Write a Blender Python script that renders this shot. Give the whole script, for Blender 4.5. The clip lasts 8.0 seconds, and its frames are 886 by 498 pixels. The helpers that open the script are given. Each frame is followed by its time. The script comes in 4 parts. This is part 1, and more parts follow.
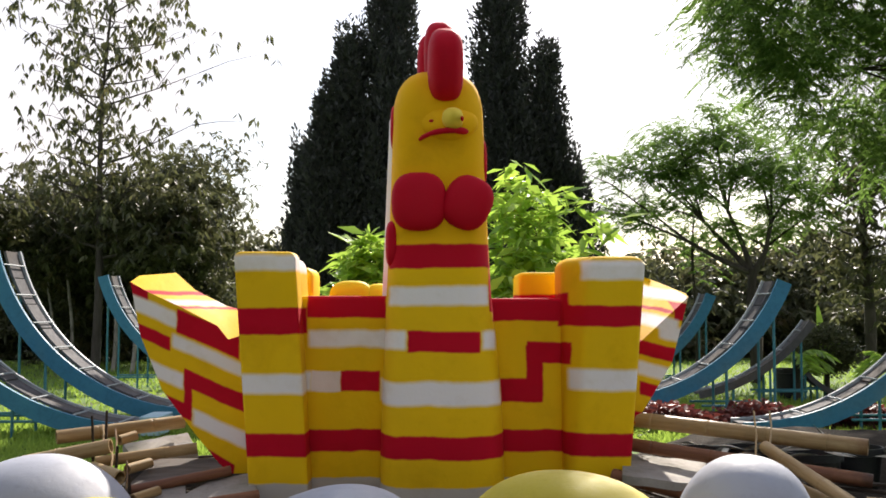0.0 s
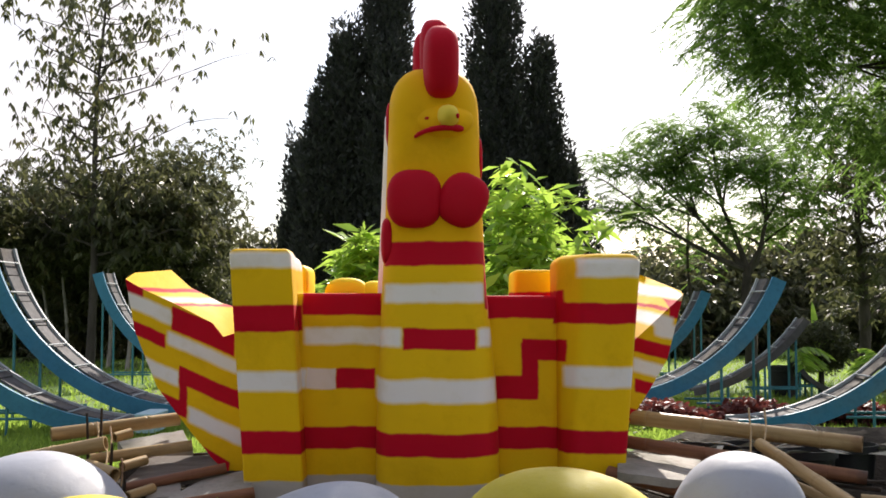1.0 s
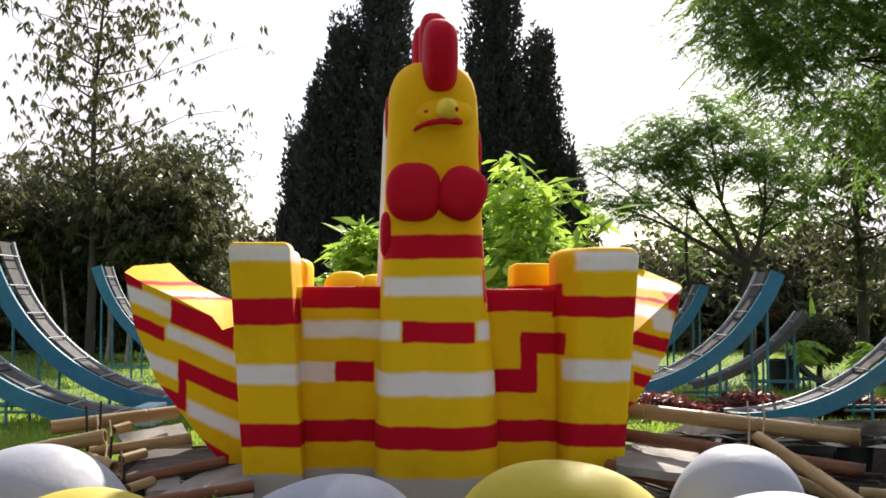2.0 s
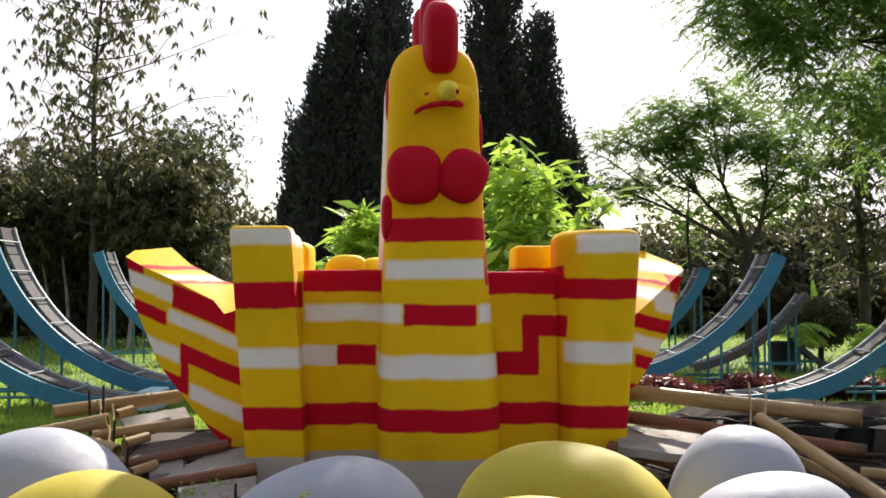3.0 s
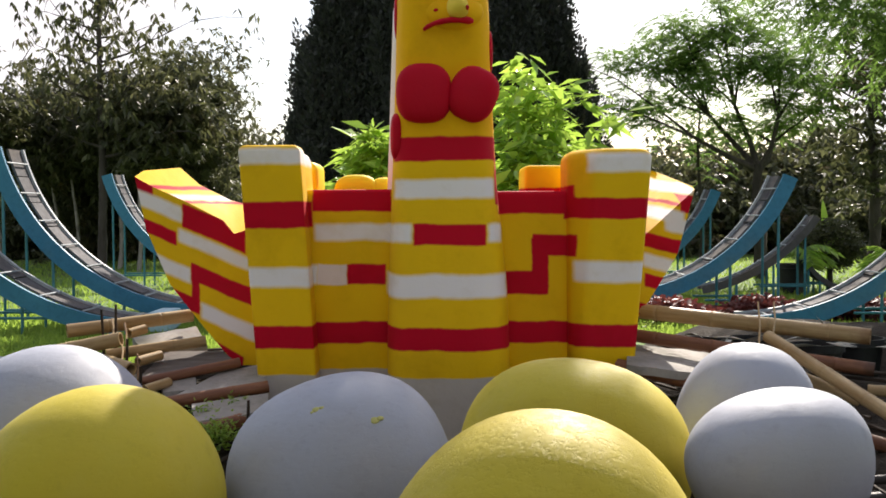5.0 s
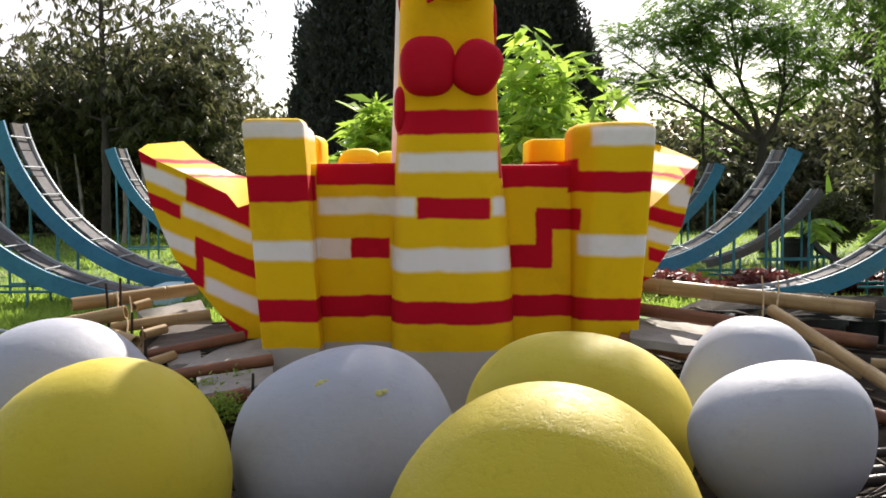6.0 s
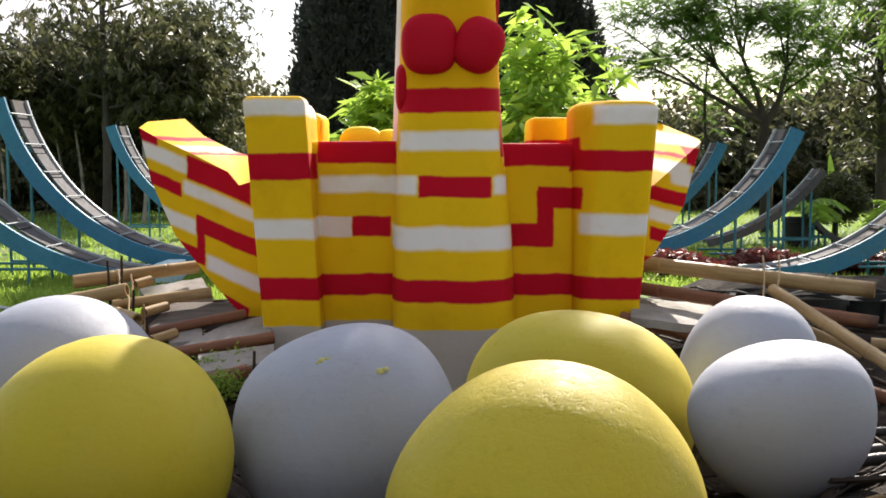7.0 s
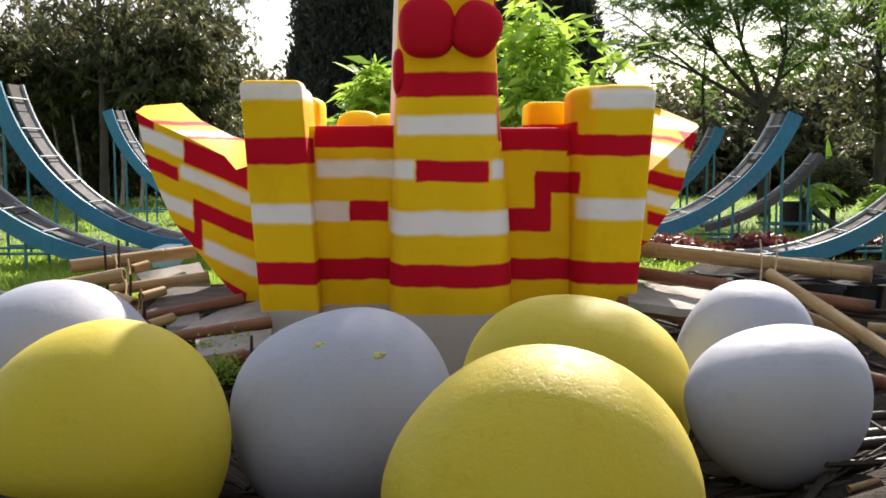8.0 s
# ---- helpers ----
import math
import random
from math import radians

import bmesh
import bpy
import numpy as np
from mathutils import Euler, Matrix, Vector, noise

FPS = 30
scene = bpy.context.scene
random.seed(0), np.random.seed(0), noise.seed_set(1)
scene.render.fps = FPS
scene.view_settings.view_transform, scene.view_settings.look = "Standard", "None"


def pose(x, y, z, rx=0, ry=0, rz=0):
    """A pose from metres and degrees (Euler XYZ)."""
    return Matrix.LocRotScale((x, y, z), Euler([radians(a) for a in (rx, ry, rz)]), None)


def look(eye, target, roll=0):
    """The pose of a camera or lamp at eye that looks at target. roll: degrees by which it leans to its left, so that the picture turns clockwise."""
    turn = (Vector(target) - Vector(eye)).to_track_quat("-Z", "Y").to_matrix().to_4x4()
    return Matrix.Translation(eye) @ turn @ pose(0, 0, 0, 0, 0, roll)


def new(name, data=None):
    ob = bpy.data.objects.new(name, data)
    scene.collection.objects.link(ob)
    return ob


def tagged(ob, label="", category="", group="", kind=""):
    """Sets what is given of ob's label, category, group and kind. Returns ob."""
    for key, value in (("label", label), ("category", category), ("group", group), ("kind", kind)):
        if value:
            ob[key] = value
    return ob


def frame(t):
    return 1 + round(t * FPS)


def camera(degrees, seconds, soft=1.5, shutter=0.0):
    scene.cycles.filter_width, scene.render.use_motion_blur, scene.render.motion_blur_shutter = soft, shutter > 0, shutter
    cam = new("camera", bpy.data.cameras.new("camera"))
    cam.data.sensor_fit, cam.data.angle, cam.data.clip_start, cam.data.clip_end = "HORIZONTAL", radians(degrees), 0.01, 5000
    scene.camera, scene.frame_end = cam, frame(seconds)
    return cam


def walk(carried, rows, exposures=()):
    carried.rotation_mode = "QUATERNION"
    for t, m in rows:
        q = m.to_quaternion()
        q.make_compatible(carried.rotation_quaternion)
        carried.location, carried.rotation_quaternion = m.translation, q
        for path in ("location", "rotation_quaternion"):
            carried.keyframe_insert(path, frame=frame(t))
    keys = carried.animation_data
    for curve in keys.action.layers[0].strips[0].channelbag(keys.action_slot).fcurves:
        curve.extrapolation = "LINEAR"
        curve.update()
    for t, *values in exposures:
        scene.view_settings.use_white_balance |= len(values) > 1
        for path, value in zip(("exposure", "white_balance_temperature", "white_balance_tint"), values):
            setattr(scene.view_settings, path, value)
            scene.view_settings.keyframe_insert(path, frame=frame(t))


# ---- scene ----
cam = camera(46.69, 8.0, soft=1.7)
walk(cam, [
    (0.0, pose(0.0000, -0.0000, 1.5000, 93.460, -0.000, -0.000)),
    (0.5, pose(-0.0002, -0.0020, 1.5011, 93.409, -0.074, -0.153)),
    (1.0, pose(-0.0005, 0.0009, 1.4992, 93.319, -0.023, -0.262)),
    (2.5, pose(-0.0033, -0.0028, 1.4966, 92.614, -0.040, -0.368)),
    (3.0, pose(-0.0029, 0.0031, 1.4878, 92.091, 0.215, -0.254)),
    (3.5, pose(-0.0001, 0.0124, 1.4759, 91.233, 0.217, -0.105)),
    (4.0, pose(-0.0008, 0.0233, 1.4674, 90.000, 0.231, 0.070)),
    (4.5, pose(-0.0061, 0.0214, 1.4628, 88.818, 0.237, 0.146)),
    (6.0, pose(-0.0129, 0.0191, 1.4591, 86.394, 0.271, 0.414)),
    (6.5, pose(-0.0131, 0.0235, 1.4574, 85.805, 0.143, 0.474)),
    (7.0, pose(-0.0133, 0.0196, 1.4581, 85.205, 0.104, 0.487)),
    (7.5, pose(-0.0119, 0.0223, 1.4590, 84.738, 0.024, 0.412)),
    (8.0, pose(-0.0108, 0.0239, 1.4567, 84.354, 0.082, 0.364)),
], exposures=[(0.0, 0.85, 6750, 14), (4.5, 0.86, 6750, 14), (6.5, 1.08, 6750, 14), (8.0, 1.12, 6750, 14)])

# ---- world and sun ----
SUN_DIR = Vector((0.2138, 0.798, 0.5635)).normalized()
world = bpy.data.worlds.new("sky")
scene.world = world
world.use_nodes = True
wn, wl = world.node_tree.nodes, world.node_tree.links
bg = wn["Background"]
sky = wn.new("ShaderNodeTexSky")
sky.sky_type = "NISHITA"
sky.sun_disc = False
sky.sun_elevation = math.asin(SUN_DIR.z)
sky.sun_rotation = math.atan2(SUN_DIR.x, SUN_DIR.y)
sky.dust_density = 1.0
sky_co = wn.new("ShaderNodeTexCoord")
cloud = wn.new("ShaderNodeTexNoise")
cloud.inputs["Scale"].default_value = 2.6
cloud.inputs["Detail"].default_value = 7
cloud.inputs["Roughness"].default_value = 0.55
wl.new(sky_co.outputs["Generated"], cloud.inputs["Vector"])
cover = wn.new("ShaderNodeMapRange")
cover.inputs["From Min"].default_value = 0.42
cover.inputs["From Max"].default_value = 0.60
wl.new(cloud.outputs["Fac"], cover.inputs["Value"])
cloud_mix = wn.new("ShaderNodeMix")
cloud_mix.data_type = "RGBA"
wl.new(cover.outputs["Result"], cloud_mix.inputs["Factor"])
wl.new(sky.outputs["Color"], cloud_mix.inputs["A"])
billow = wn.new("ShaderNodeTexNoise")
billow.inputs["Scale"].default_value = 5.5
billow.inputs["Detail"].default_value = 6
wl.new(sky_co.outputs["Generated"], billow.inputs["Vector"])
shade = wn.new("ShaderNodeMix")
shade.data_type = "RGBA"
wl.new(billow.outputs["Fac"], shade.inputs["Factor"])
shade.inputs["A"].default_value = (4.3, 4.45, 4.9, 1)
shade.inputs["B"].default_value = (6.9, 6.8, 6.95, 1)
wl.new(shade.outputs["Result"], cloud_mix.inputs["B"])
wl.new(cloud_mix.outputs["Result"], bg.inputs["Color"])
bg.inputs["Strength"].default_value = 0.11

sun = new("sun", bpy.data.lights.new("sun", "SUN"))
sun.data.energy = 5.0
sun.data.angle = radians(0.6)
sun.data.color = (1.0, 0.95, 0.86)
sun.matrix_world = look(SUN_DIR * 50, (0, 0, 0))


# ---- materials ----
class Nodes:
    """Short forms for building a node material."""

    def __init__(self, name):
        self.mat = bpy.data.materials.new(name)
        self.mat.use_nodes = True
        self.n, self.l = self.mat.node_tree.nodes, self.mat.node_tree.links
        self.bsdf = self.n["Principled BSDF"]
        self.co = self.n.new("ShaderNodeTexCoord").outputs["Object"]

    def put(self, sock, value):
        if isinstance(value, bpy.types.NodeSocket):
            self.l.new(value, sock)
        else:
            sock.default_value = value

    def noise(self, scale, detail=4, rough=0.55, co=None, stretch=None):
        v = co or self.co
        if stretch:
            m = self.n.new("ShaderNodeMapping")
            m.inputs["Scale"].default_value = stretch
            self.l.new(v, m.inputs["Vector"])
            v = m.outputs["Vector"]
        t = self.n.new("ShaderNodeTexNoise")
        t.inputs["Scale"].default_value = scale
        t.inputs["Detail"].default_value = detail
        t.inputs["Roughness"].default_value = rough
        self.l.new(v, t.inputs["Vector"])
        return t.outputs["Fac"]

    def math(self, op, a, b=0.0):
        m = self.n.new("ShaderNodeMath")
        m.operation = op
        self.put(m.inputs[0], a)
        self.put(m.inputs[1], b)
        return m.outputs[0]

    def ramp(self, value, lo, hi, a=0.0, b=1.0):
        r = self.n.new("ShaderNodeMapRange")
        self.put(r.inputs["Value"], value)
        r.inputs["From Min"].default_value, r.inputs["From Max"].default_value = lo, hi
        r.inputs["To Min"].default_value, r.inputs["To Max"].default_value = a, b
        return r.outputs["Result"]

    def mix(self, fac, a, b, blend="MIX"):
        m = self.n.new("ShaderNodeMix")
        m.data_type, m.blend_type = "RGBA", blend
        self.put(m.inputs["Factor"], fac)
        self.put(m.inputs["A"], a if isinstance(a, bpy.types.NodeSocket) else (*a, 1))
        self.put(m.inputs["B"], b if isinstance(b, bpy.types.NodeSocket) else (*b, 1))
        return m.outputs["Result"]

    def bump(self, height, strength, distance):
        b = self.n.new("ShaderNodeBump")
        b.inputs["Strength"].default_value, b.inputs["Distance"].default_value = strength, distance
        self.l.new(height, b.inputs["Height"])
        old = self.bsdf.inputs["Normal"].links
        if old:
            self.l.new(old[0].from_socket, b.inputs["Normal"])
        self.l.new(b.outputs["Normal"], self.bsdf.inputs["Normal"])

    def done(self, colour, rough=0.6, metal=0.0):
        self.put(self.bsdf.inputs["Base Color"], colour if isinstance(colour, bpy.types.NodeSocket) else (*colour, 1))
        self.put(self.bsdf.inputs["Roughness"], rough)
        self.bsdf.inputs["Metallic"].default_value = metal
        return self.mat


YELLOW, RED, WHITE = (0.86, 0.53, 0.006), (0.52, 0.004, 0.022), (0.83, 0.79, 0.81)


def plain_paint(name, colour, dirt=0.10):
    k = Nodes(name)
    big, fine = k.noise(2.2, 5), k.noise(38, 3)
    col = k.mix(k.ramp(big, 0.35, 0.75, 0.0, dirt), colour, tuple(v * 0.55 + 0.02 for v in colour))
    k.bsdf.inputs["Specular IOR Level"].default_value = 0.12
    k.bump(fine, 0.25, 0.006)
    k.bump(k.noise(6, 3), 0.2, 0.03)
    return k.done(col, k.ramp(big, 0.3, 0.7, 0.5, 0.7))


def painted_bands(name, boxes, slope=0.0, pivot=0.0):
    """Yellow paint with hand-painted red and white boxes (x0, x1, z0, z1, colour); slope tilts the bands about x = pivot."""
    k = Nodes(name)
    sep = k.n.new("ShaderNodeSeparateXYZ")
    k.l.new(k.co, sep.inputs[0])
    wob = k.math("MULTIPLY", k.math("SUBTRACT", k.noise(7, 4), 0.5), 0.03)
    x = k.math("ADD", sep.outputs["X"], wob)
    wob2 = k.math("MULTIPLY", k.math("SUBTRACT", k.noise(5, 4, stretch=(1, 1, 0.4)), 0.5), 0.035)
    zz = k.math("ADD", sep.outputs["Z"], wob2)
    if slope:
        zz = k.math("ADD", zz, k.math("MULTIPLY", k.math("SUBTRACT", sep.outputs["X"], pivot), slope))
    big, fine = k.noise(1.8, 5), k.noise(45, 3)
    col = k.mix(k.ramp(big, 0.35, 0.7), YELLOW, (0.80, 0.49, 0.012))
    for x0, x1, z0, z1, colour, *own in boxes:
        soft = 0.013 if colour == WHITE else 0.006
        fac = None
        level = zz
        if own:
            level = k.math("ADD", sep.outputs["Z"], k.math("MULTIPLY", k.math("SUBTRACT", sep.outputs["X"], own[1]), own[0]))
        for v, lo, hi in ((x, x0, x1), (level, z0, z1)):
            a = k.ramp(v, lo - soft, lo + soft)
            b = k.ramp(v, hi - soft, hi + soft, 1.0, 0.0)
            ab = k.math("MULTIPLY", a, b)
            fac = ab if fac is None else k.math("MULTIPLY", fac, ab)
        col = k.mix(fac, col, colour)
    col = k.mix(k.ramp(k.noise(3.2, 6, 0.65), 0.52, 0.8, 0.0, 0.35), col, (0.55, 0.44, 0.12), "MULTIPLY")
    k.bsdf.inputs["Specular IOR Level"].default_value = 0.12
    k.bump(fine, 0.2, 0.005)
    k.bump(k.noise(5, 3), 0.25, 0.03)
    return k.done(col, k.ramp(big, 0.3, 0.7, 0.62, 0.8))


def egg_paint(name, colour, pitted=1.0):
    k = Nodes(name)
    big, mid, fine = k.noise(2.5, 5), k.noise(14, 5, 0.65), k.noise(70, 3)
    col = k.mix(k.ramp(big, 0.35, 0.7, 0.0, 0.35), colour, tuple(v * 0.72 for v in colour))
    col = k.mix(k.ramp(mid, 0.56, 0.72, 0.0, 0.28), col, tuple(v * 0.5 + 0.02 for v in colour))
    pits = k.ramp(k.noise(42, 5, 0.7), 0.34, 0.50)
    col = k.mix(k.ramp(k.noise(1.3, 4, 0.6), 0.45, 0.7, 0.0, 0.5), col, tuple(v * w for v, w in zip(colour, (1.12, 1.0, 0.86))))
    trowel = k.noise(7, 3, 0.5, stretch=(1, 1, 4.5))
    k.bump(trowel, 0.10, 0.010)
    dents = k.ramp(k.noise(9, 2, 0.4), 0.24, 0.34)
    k.bump(dents, 0.12, 0.006)
    k.bump(fine, 0.12 * pitted, 0.004)
    k.bump(pits, min(1.0, 0.22 * pitted), 0.006)
    k.bump(k.noise(3.5, 3), 0.2, 0.03)
    return k.done(col, k.ramp(mid, 0.3, 0.7, 0.56, 0.74))


def foliage(name, dark, light, through_light=0.35, rough=0.5, dry=None):
    k = Nodes(name)
    geo = k.n.new("ShaderNodeNewGeometry")
    col = k.mix(geo.outputs["Random Per Island"], dark, light)
    col = k.mix(k.ramp(k.noise(1.1, 4), 0.35, 0.7, 0.0, 0.5), col, tuple(v * 0.55 for v in dark))
    if dry:
        col = k.mix(k.ramp(k.noise(0.75, 5, 0.65), 0.54, 0.66, 0.0, 0.75), col, dry)
    k.done(col, rough)
    k.bsdf.inputs["Specular IOR Level"].default_value = 0.35
    tr = k.n.new("ShaderNodeBsdfTranslucent")
    k.l.new(k.mix(0.6, col, tuple(min(1, v * 1.6) for v in light)), tr.inputs["Color"])
    ms = k.n.new("ShaderNodeMixShader")
    ms.inputs[0].default_value = through_light
    k.l.new(k.bsdf.outputs[0], ms.inputs[1])
    k.l.new(tr.outputs[0], ms.inputs[2])
    k.l.new(ms.outputs[0], k.n["Material Output"].inputs["Surface"])
    return k.mat


def rough_mat(name, a, b, scale=6.0, rough=0.75, bump=0.4, depth=0.02, stretch=None, metal=0.0, third=None, gloss=0.3):
    k = Nodes(name)
    k.bsdf.inputs["Specular IOR Level"].default_value = gloss
    big, fine = k.noise(scale, 6, 0.6, stretch=stretch), k.noise(scale * 8, 4, 0.6, stretch=stretch)
    col = k.mix(k.ramp(big, 0.3, 0.7), a, b)
    if third:
        col = k.mix(k.ramp(k.noise(scale * 0.45, 5), 0.52, 0.66), col, third)
    col = k.mix(k.ramp(fine, 0.45, 0.8, 0.0, 0.45), col, tuple(v * 0.5 for v in a))
    k.bump(fine, bump, depth * 0.3)
    k.bump(big, bump, depth)
    return k.done(col, k.ramp(fine, 0.3, 0.7, rough - 0.1, min(1, rough + 0.1)), metal)


STATUE_BOXES = [
    # deeper yellow on head and neck
    (-0.404, 0.34, 1.912, 4.2, (0.86, 0.46, 0.006)),
    # neck and belly
    (-0.34, 0.292, 1.766, 1.916, RED),
    (-0.333, 0.284, 1.537, 1.652, WHITE),
    (-0.401, -0.225, 1.268, 1.379, WHITE),
    (0.242, 0.325, 1.268, 1.379, WHITE),
    (-0.214, 0.228, 1.248, 1.379, RED),
    (-0.393, 0.362, 0.929, 1.069, WHITE),
    (0.286, 0.415, 1.496, 1.789, RED),
    # low red band round everything
    (-1.235, 1.207, 0.605, 0.746, RED),
    (-1.232, 1.204, -1.0, 0.439, (0.50, 0.46, 0.42)),
    # wall beside the left tower
    (-0.875, -0.366, 1.456, 1.613, RED),
    (-0.864, -0.365, 1.27, 1.375, WHITE),
    (-0.844, -0.659, 0.987, 1.118, (0.80, 0.68, 0.66)),
    (-0.659, -0.404, 0.987, 1.118, RED),
    # wall beside the right tower, with its step-shaped mark
    (0.307, 0.797, 1.437, 1.613, RED),
    (0.543, 0.806, 1.165, 1.303, RED),
    (0.535, 0.641, 0.919, 1.277, RED),
    (0.364, 0.629, 0.919, 1.071, RED),
    # towers
    (-1.332, -0.875, 1.356, 1.52, RED),
    (-1.327, -0.844, 0.989, 1.111, WHITE),
    (-1.337, -0.878, 1.753, 1.848, WHITE),
    (0.74, 1.287, 1.405, 1.534, RED),
    (0.79, 1.282, 1.01, 1.139, WHITE),
    (0.867, 1.326, 1.693, 1.809, WHITE),
]
WINGL_BOXES = [
    (-2.142, -1.982, 1.489, 1.662, RED),
    (-2.139, -1.786, 1.389, 1.491, WHITE),
    (-2.136, -1.822, 1.224, 1.314, RED),
    (-1.785, -1.36, 1.363, 1.52, RED),
    (-1.808, -1.339, 1.258, 1.344, WHITE),
    (-2.019, -1.724, 1.01, 1.107, WHITE),
    (-1.722, -1.28, 1.033, 1.149, RED),
    (-1.721, -1.664, 0.85, 1.148, RED),
    (-1.94, -1.664, 0.825, 0.926, RED),
    (-1.654, -1.277, 0.807, 0.911, WHITE),
    (-1.845, -1.367, 0.387, 0.605, RED, 0.57, -1.565),
]
WINGR_BOXES = [
    (1.547, 1.672, 1.502, 1.627, RED),
    (1.442, 1.632, 1.354, 1.452, WHITE),
    (1.29, 1.612, 1.209, 1.308, RED),
    (1.289, 1.591, 1.073, 1.164, WHITE),
    (1.298, 1.495, 0.939, 1.029, RED),
    (1.247, 1.417, 0.743, 0.829, RED),
    (1.331, 1.54, 1.536, 1.566, RED),
    (1.331, 1.578, 1.418, 1.506, WHITE),
    (1.331, 1.653, 1.634, 1.717, WHITE),
]
WINGTOP_BOXES = [
    (-3.0, -1.0, 1.609, 1.64, RED),
    (-3.0, -1.0, 1.537, 1.571, WHITE),
    (-3.0, -1.0, 1.511, 1.53, RED),
]
M_WINGTOP = painted_bands("painted_wing_top", WINGTOP_BOXES)
M_BODY = painted_bands("painted_body", STATUE_BOXES)
M_WINGL = painted_bands("painted_wing_broad", WINGL_BOXES, 0.42, -1.795)
M_WINGR = painted_bands("painted_wing_narrow", WINGR_BOXES, 0.25, 1.329)
M_RED = plain_paint("red_paint", RED)
# lighter than the body yellow, sunlight on the rear humps mixed in
M_YELLOW_LIT = plain_paint("lit_yellow_paint", (0.88, 0.62, 0.02))
M_LIT_RIDGE = plain_paint("lit_ridge_paint", WHITE)
# beak tip: the sun on it is put into this paler yellow
M_BEAK_LIT = plain_paint("sunlit_beak_paint", (0.86, 0.64, 0.09))
M_EGG_Y = egg_paint("egg_yellow", (0.53, 0.425, 0.018), 0.5)
M_EGG_ROUGH = egg_paint("egg_yellow_rough", (0.55, 0.43, 0.020), 1.1)
M_EGG_W = egg_paint("egg_white", (0.365, 0.385, 0.45), 0.5)
M_DRIP = egg_paint("thin_yellow_drip", (0.47, 0.45, 0.14), 0.35)
M_BLUE = rough_mat("blue_steel_paint", (0.028, 0.155, 0.265), (0.042, 0.205, 0.325), 2.0, 0.55, 0.2, 0.01, third=(0.065, 0.18, 0.25))
M_PALE_BLUE = rough_mat("pale_blue_paint", (0.26, 0.42, 0.50), (0.36, 0.52, 0.58), 3.0, 0.55, 0.2, 0.005)
M_TEAL = rough_mat("teal_steel_paint", (0.03, 0.15, 0.19), (0.06, 0.22, 0.26), 3.0, 0.55, 0.2, 0.005)
M_DECK = rough_mat("grey_deck_sheet", (0.065, 0.062, 0.066), (0.125, 0.12, 0.125), 3.0, 0.75, 0.3, 0.01, third=(0.11, 0.095, 0.085), gloss=0.1)
M_TUBE = rough_mat("pale_rung_paint", (0.28, 0.31, 0.33), (0.42, 0.45, 0.47), 5.0, 0.5, 0.2, 0.004)
M_BAMBOO = rough_mat("dry_bamboo", (0.29, 0.18, 0.075), (0.50, 0.36, 0.18), 5.0, 0.5, 0.3, 0.006, (6, 6, 0.6), third=(0.20, 0.105, 0.045))
M_BAMBOO_DARK = rough_mat("weathered_bamboo", (0.14, 0.050, 0.026), (0.29, 0.13, 0.065), 5.0, 0.5, 0.3, 0.006, (6, 6, 0.6), third=(0.06, 0.035, 0.025))
M_CHAR = rough_mat("blackened_bamboo", (0.022, 0.018, 0.015), (0.06, 0.05, 0.042), 5.0, 0.5, 0.3, 0.006, (6, 6, 0.6), third=(0.035, 0.022, 0.016))
M_STONE = rough_mat("grey_slab", (0.27, 0.25, 0.23), (0.42, 0.39, 0.35), 3.0, 0.85, 0.5, 0.02, third=(0.2, 0.19, 0.15))
M_SOIL = rough_mat("dark_soil", (0.026, 0.021, 0.017), (0.058, 0.047, 0.036), 5.0, 0.9, 0.8, 0.05)
M_SOIL.node_tree.nodes["Principled BSDF"].inputs["Specular IOR Level"].default_value = 0.08
M_GRASS_GROUND = rough_mat("grass_ground", (0.06, 0.12, 0.02), (0.13, 0.22, 0.04), 1.6, 0.9, 0.8, 0.05, third=(0.10, 0.11, 0.04))
M_DRY = rough_mat("bleached_leaf", (0.45, 0.42, 0.36), (0.60, 0.57, 0.5), 5.0, 0.8, 0.2, 0.004)
M_STICK = rough_mat("dark_sticks", (0.022, 0.016, 0.011), (0.065, 0.045, 0.03), 4.0, 0.8, 0.3, 0.006)
M_BOARD = rough_mat("weathered_board", (0.10, 0.085, 0.075), (0.19, 0.165, 0.145), 4.0, 0.8, 0.5, 0.01, (1, 6, 1))
M_POT = rough_mat("black_plastic", (0.012, 0.012, 0.013), (0.03, 0.03, 0.03), 6.0, 0.5, 0.2, 0.004)
M_BARK = rough_mat("bark", (0.035, 0.029, 0.023), (0.085, 0.072, 0.06), 6.0, 0.9, 0.7, 0.03, (1, 1, 0.25))
M_PALE_BARK = rough_mat("pale_bark", (0.20, 0.18, 0.15), (0.34, 0.31, 0.27), 5.0, 0.85, 0.5, 0.02, (1, 1, 0.3), third=(0.09, 0.08, 0.065))
M_LEAF_DARK = foliage("dull_green_leaves", (0.034, 0.040, 0.018), (0.110, 0.118, 0.050), 0.36, 0.5, (0.11, 0.068, 0.026))
M_LEAF_MID = foliage("feathery_leaves", (0.040, 0.088, 0.016), (0.15, 0.25, 0.05), 0.55, 0.65)
M_LEAF_BRIGHT = foliage("bright_green_leaves", (0.06, 0.17, 0.015), (0.44, 0.63, 0.10), 0.42, 0.30)
M_CYPRESS = foliage("cypress_needles", (0.028, 0.031, 0.028), (0.062, 0.068, 0.056), 0.14, 0.65)
M_RED_LEAF = foliage("dark_red_leaves", (0.07, 0.014, 0.013), (0.20, 0.05, 0.04), 0.25)
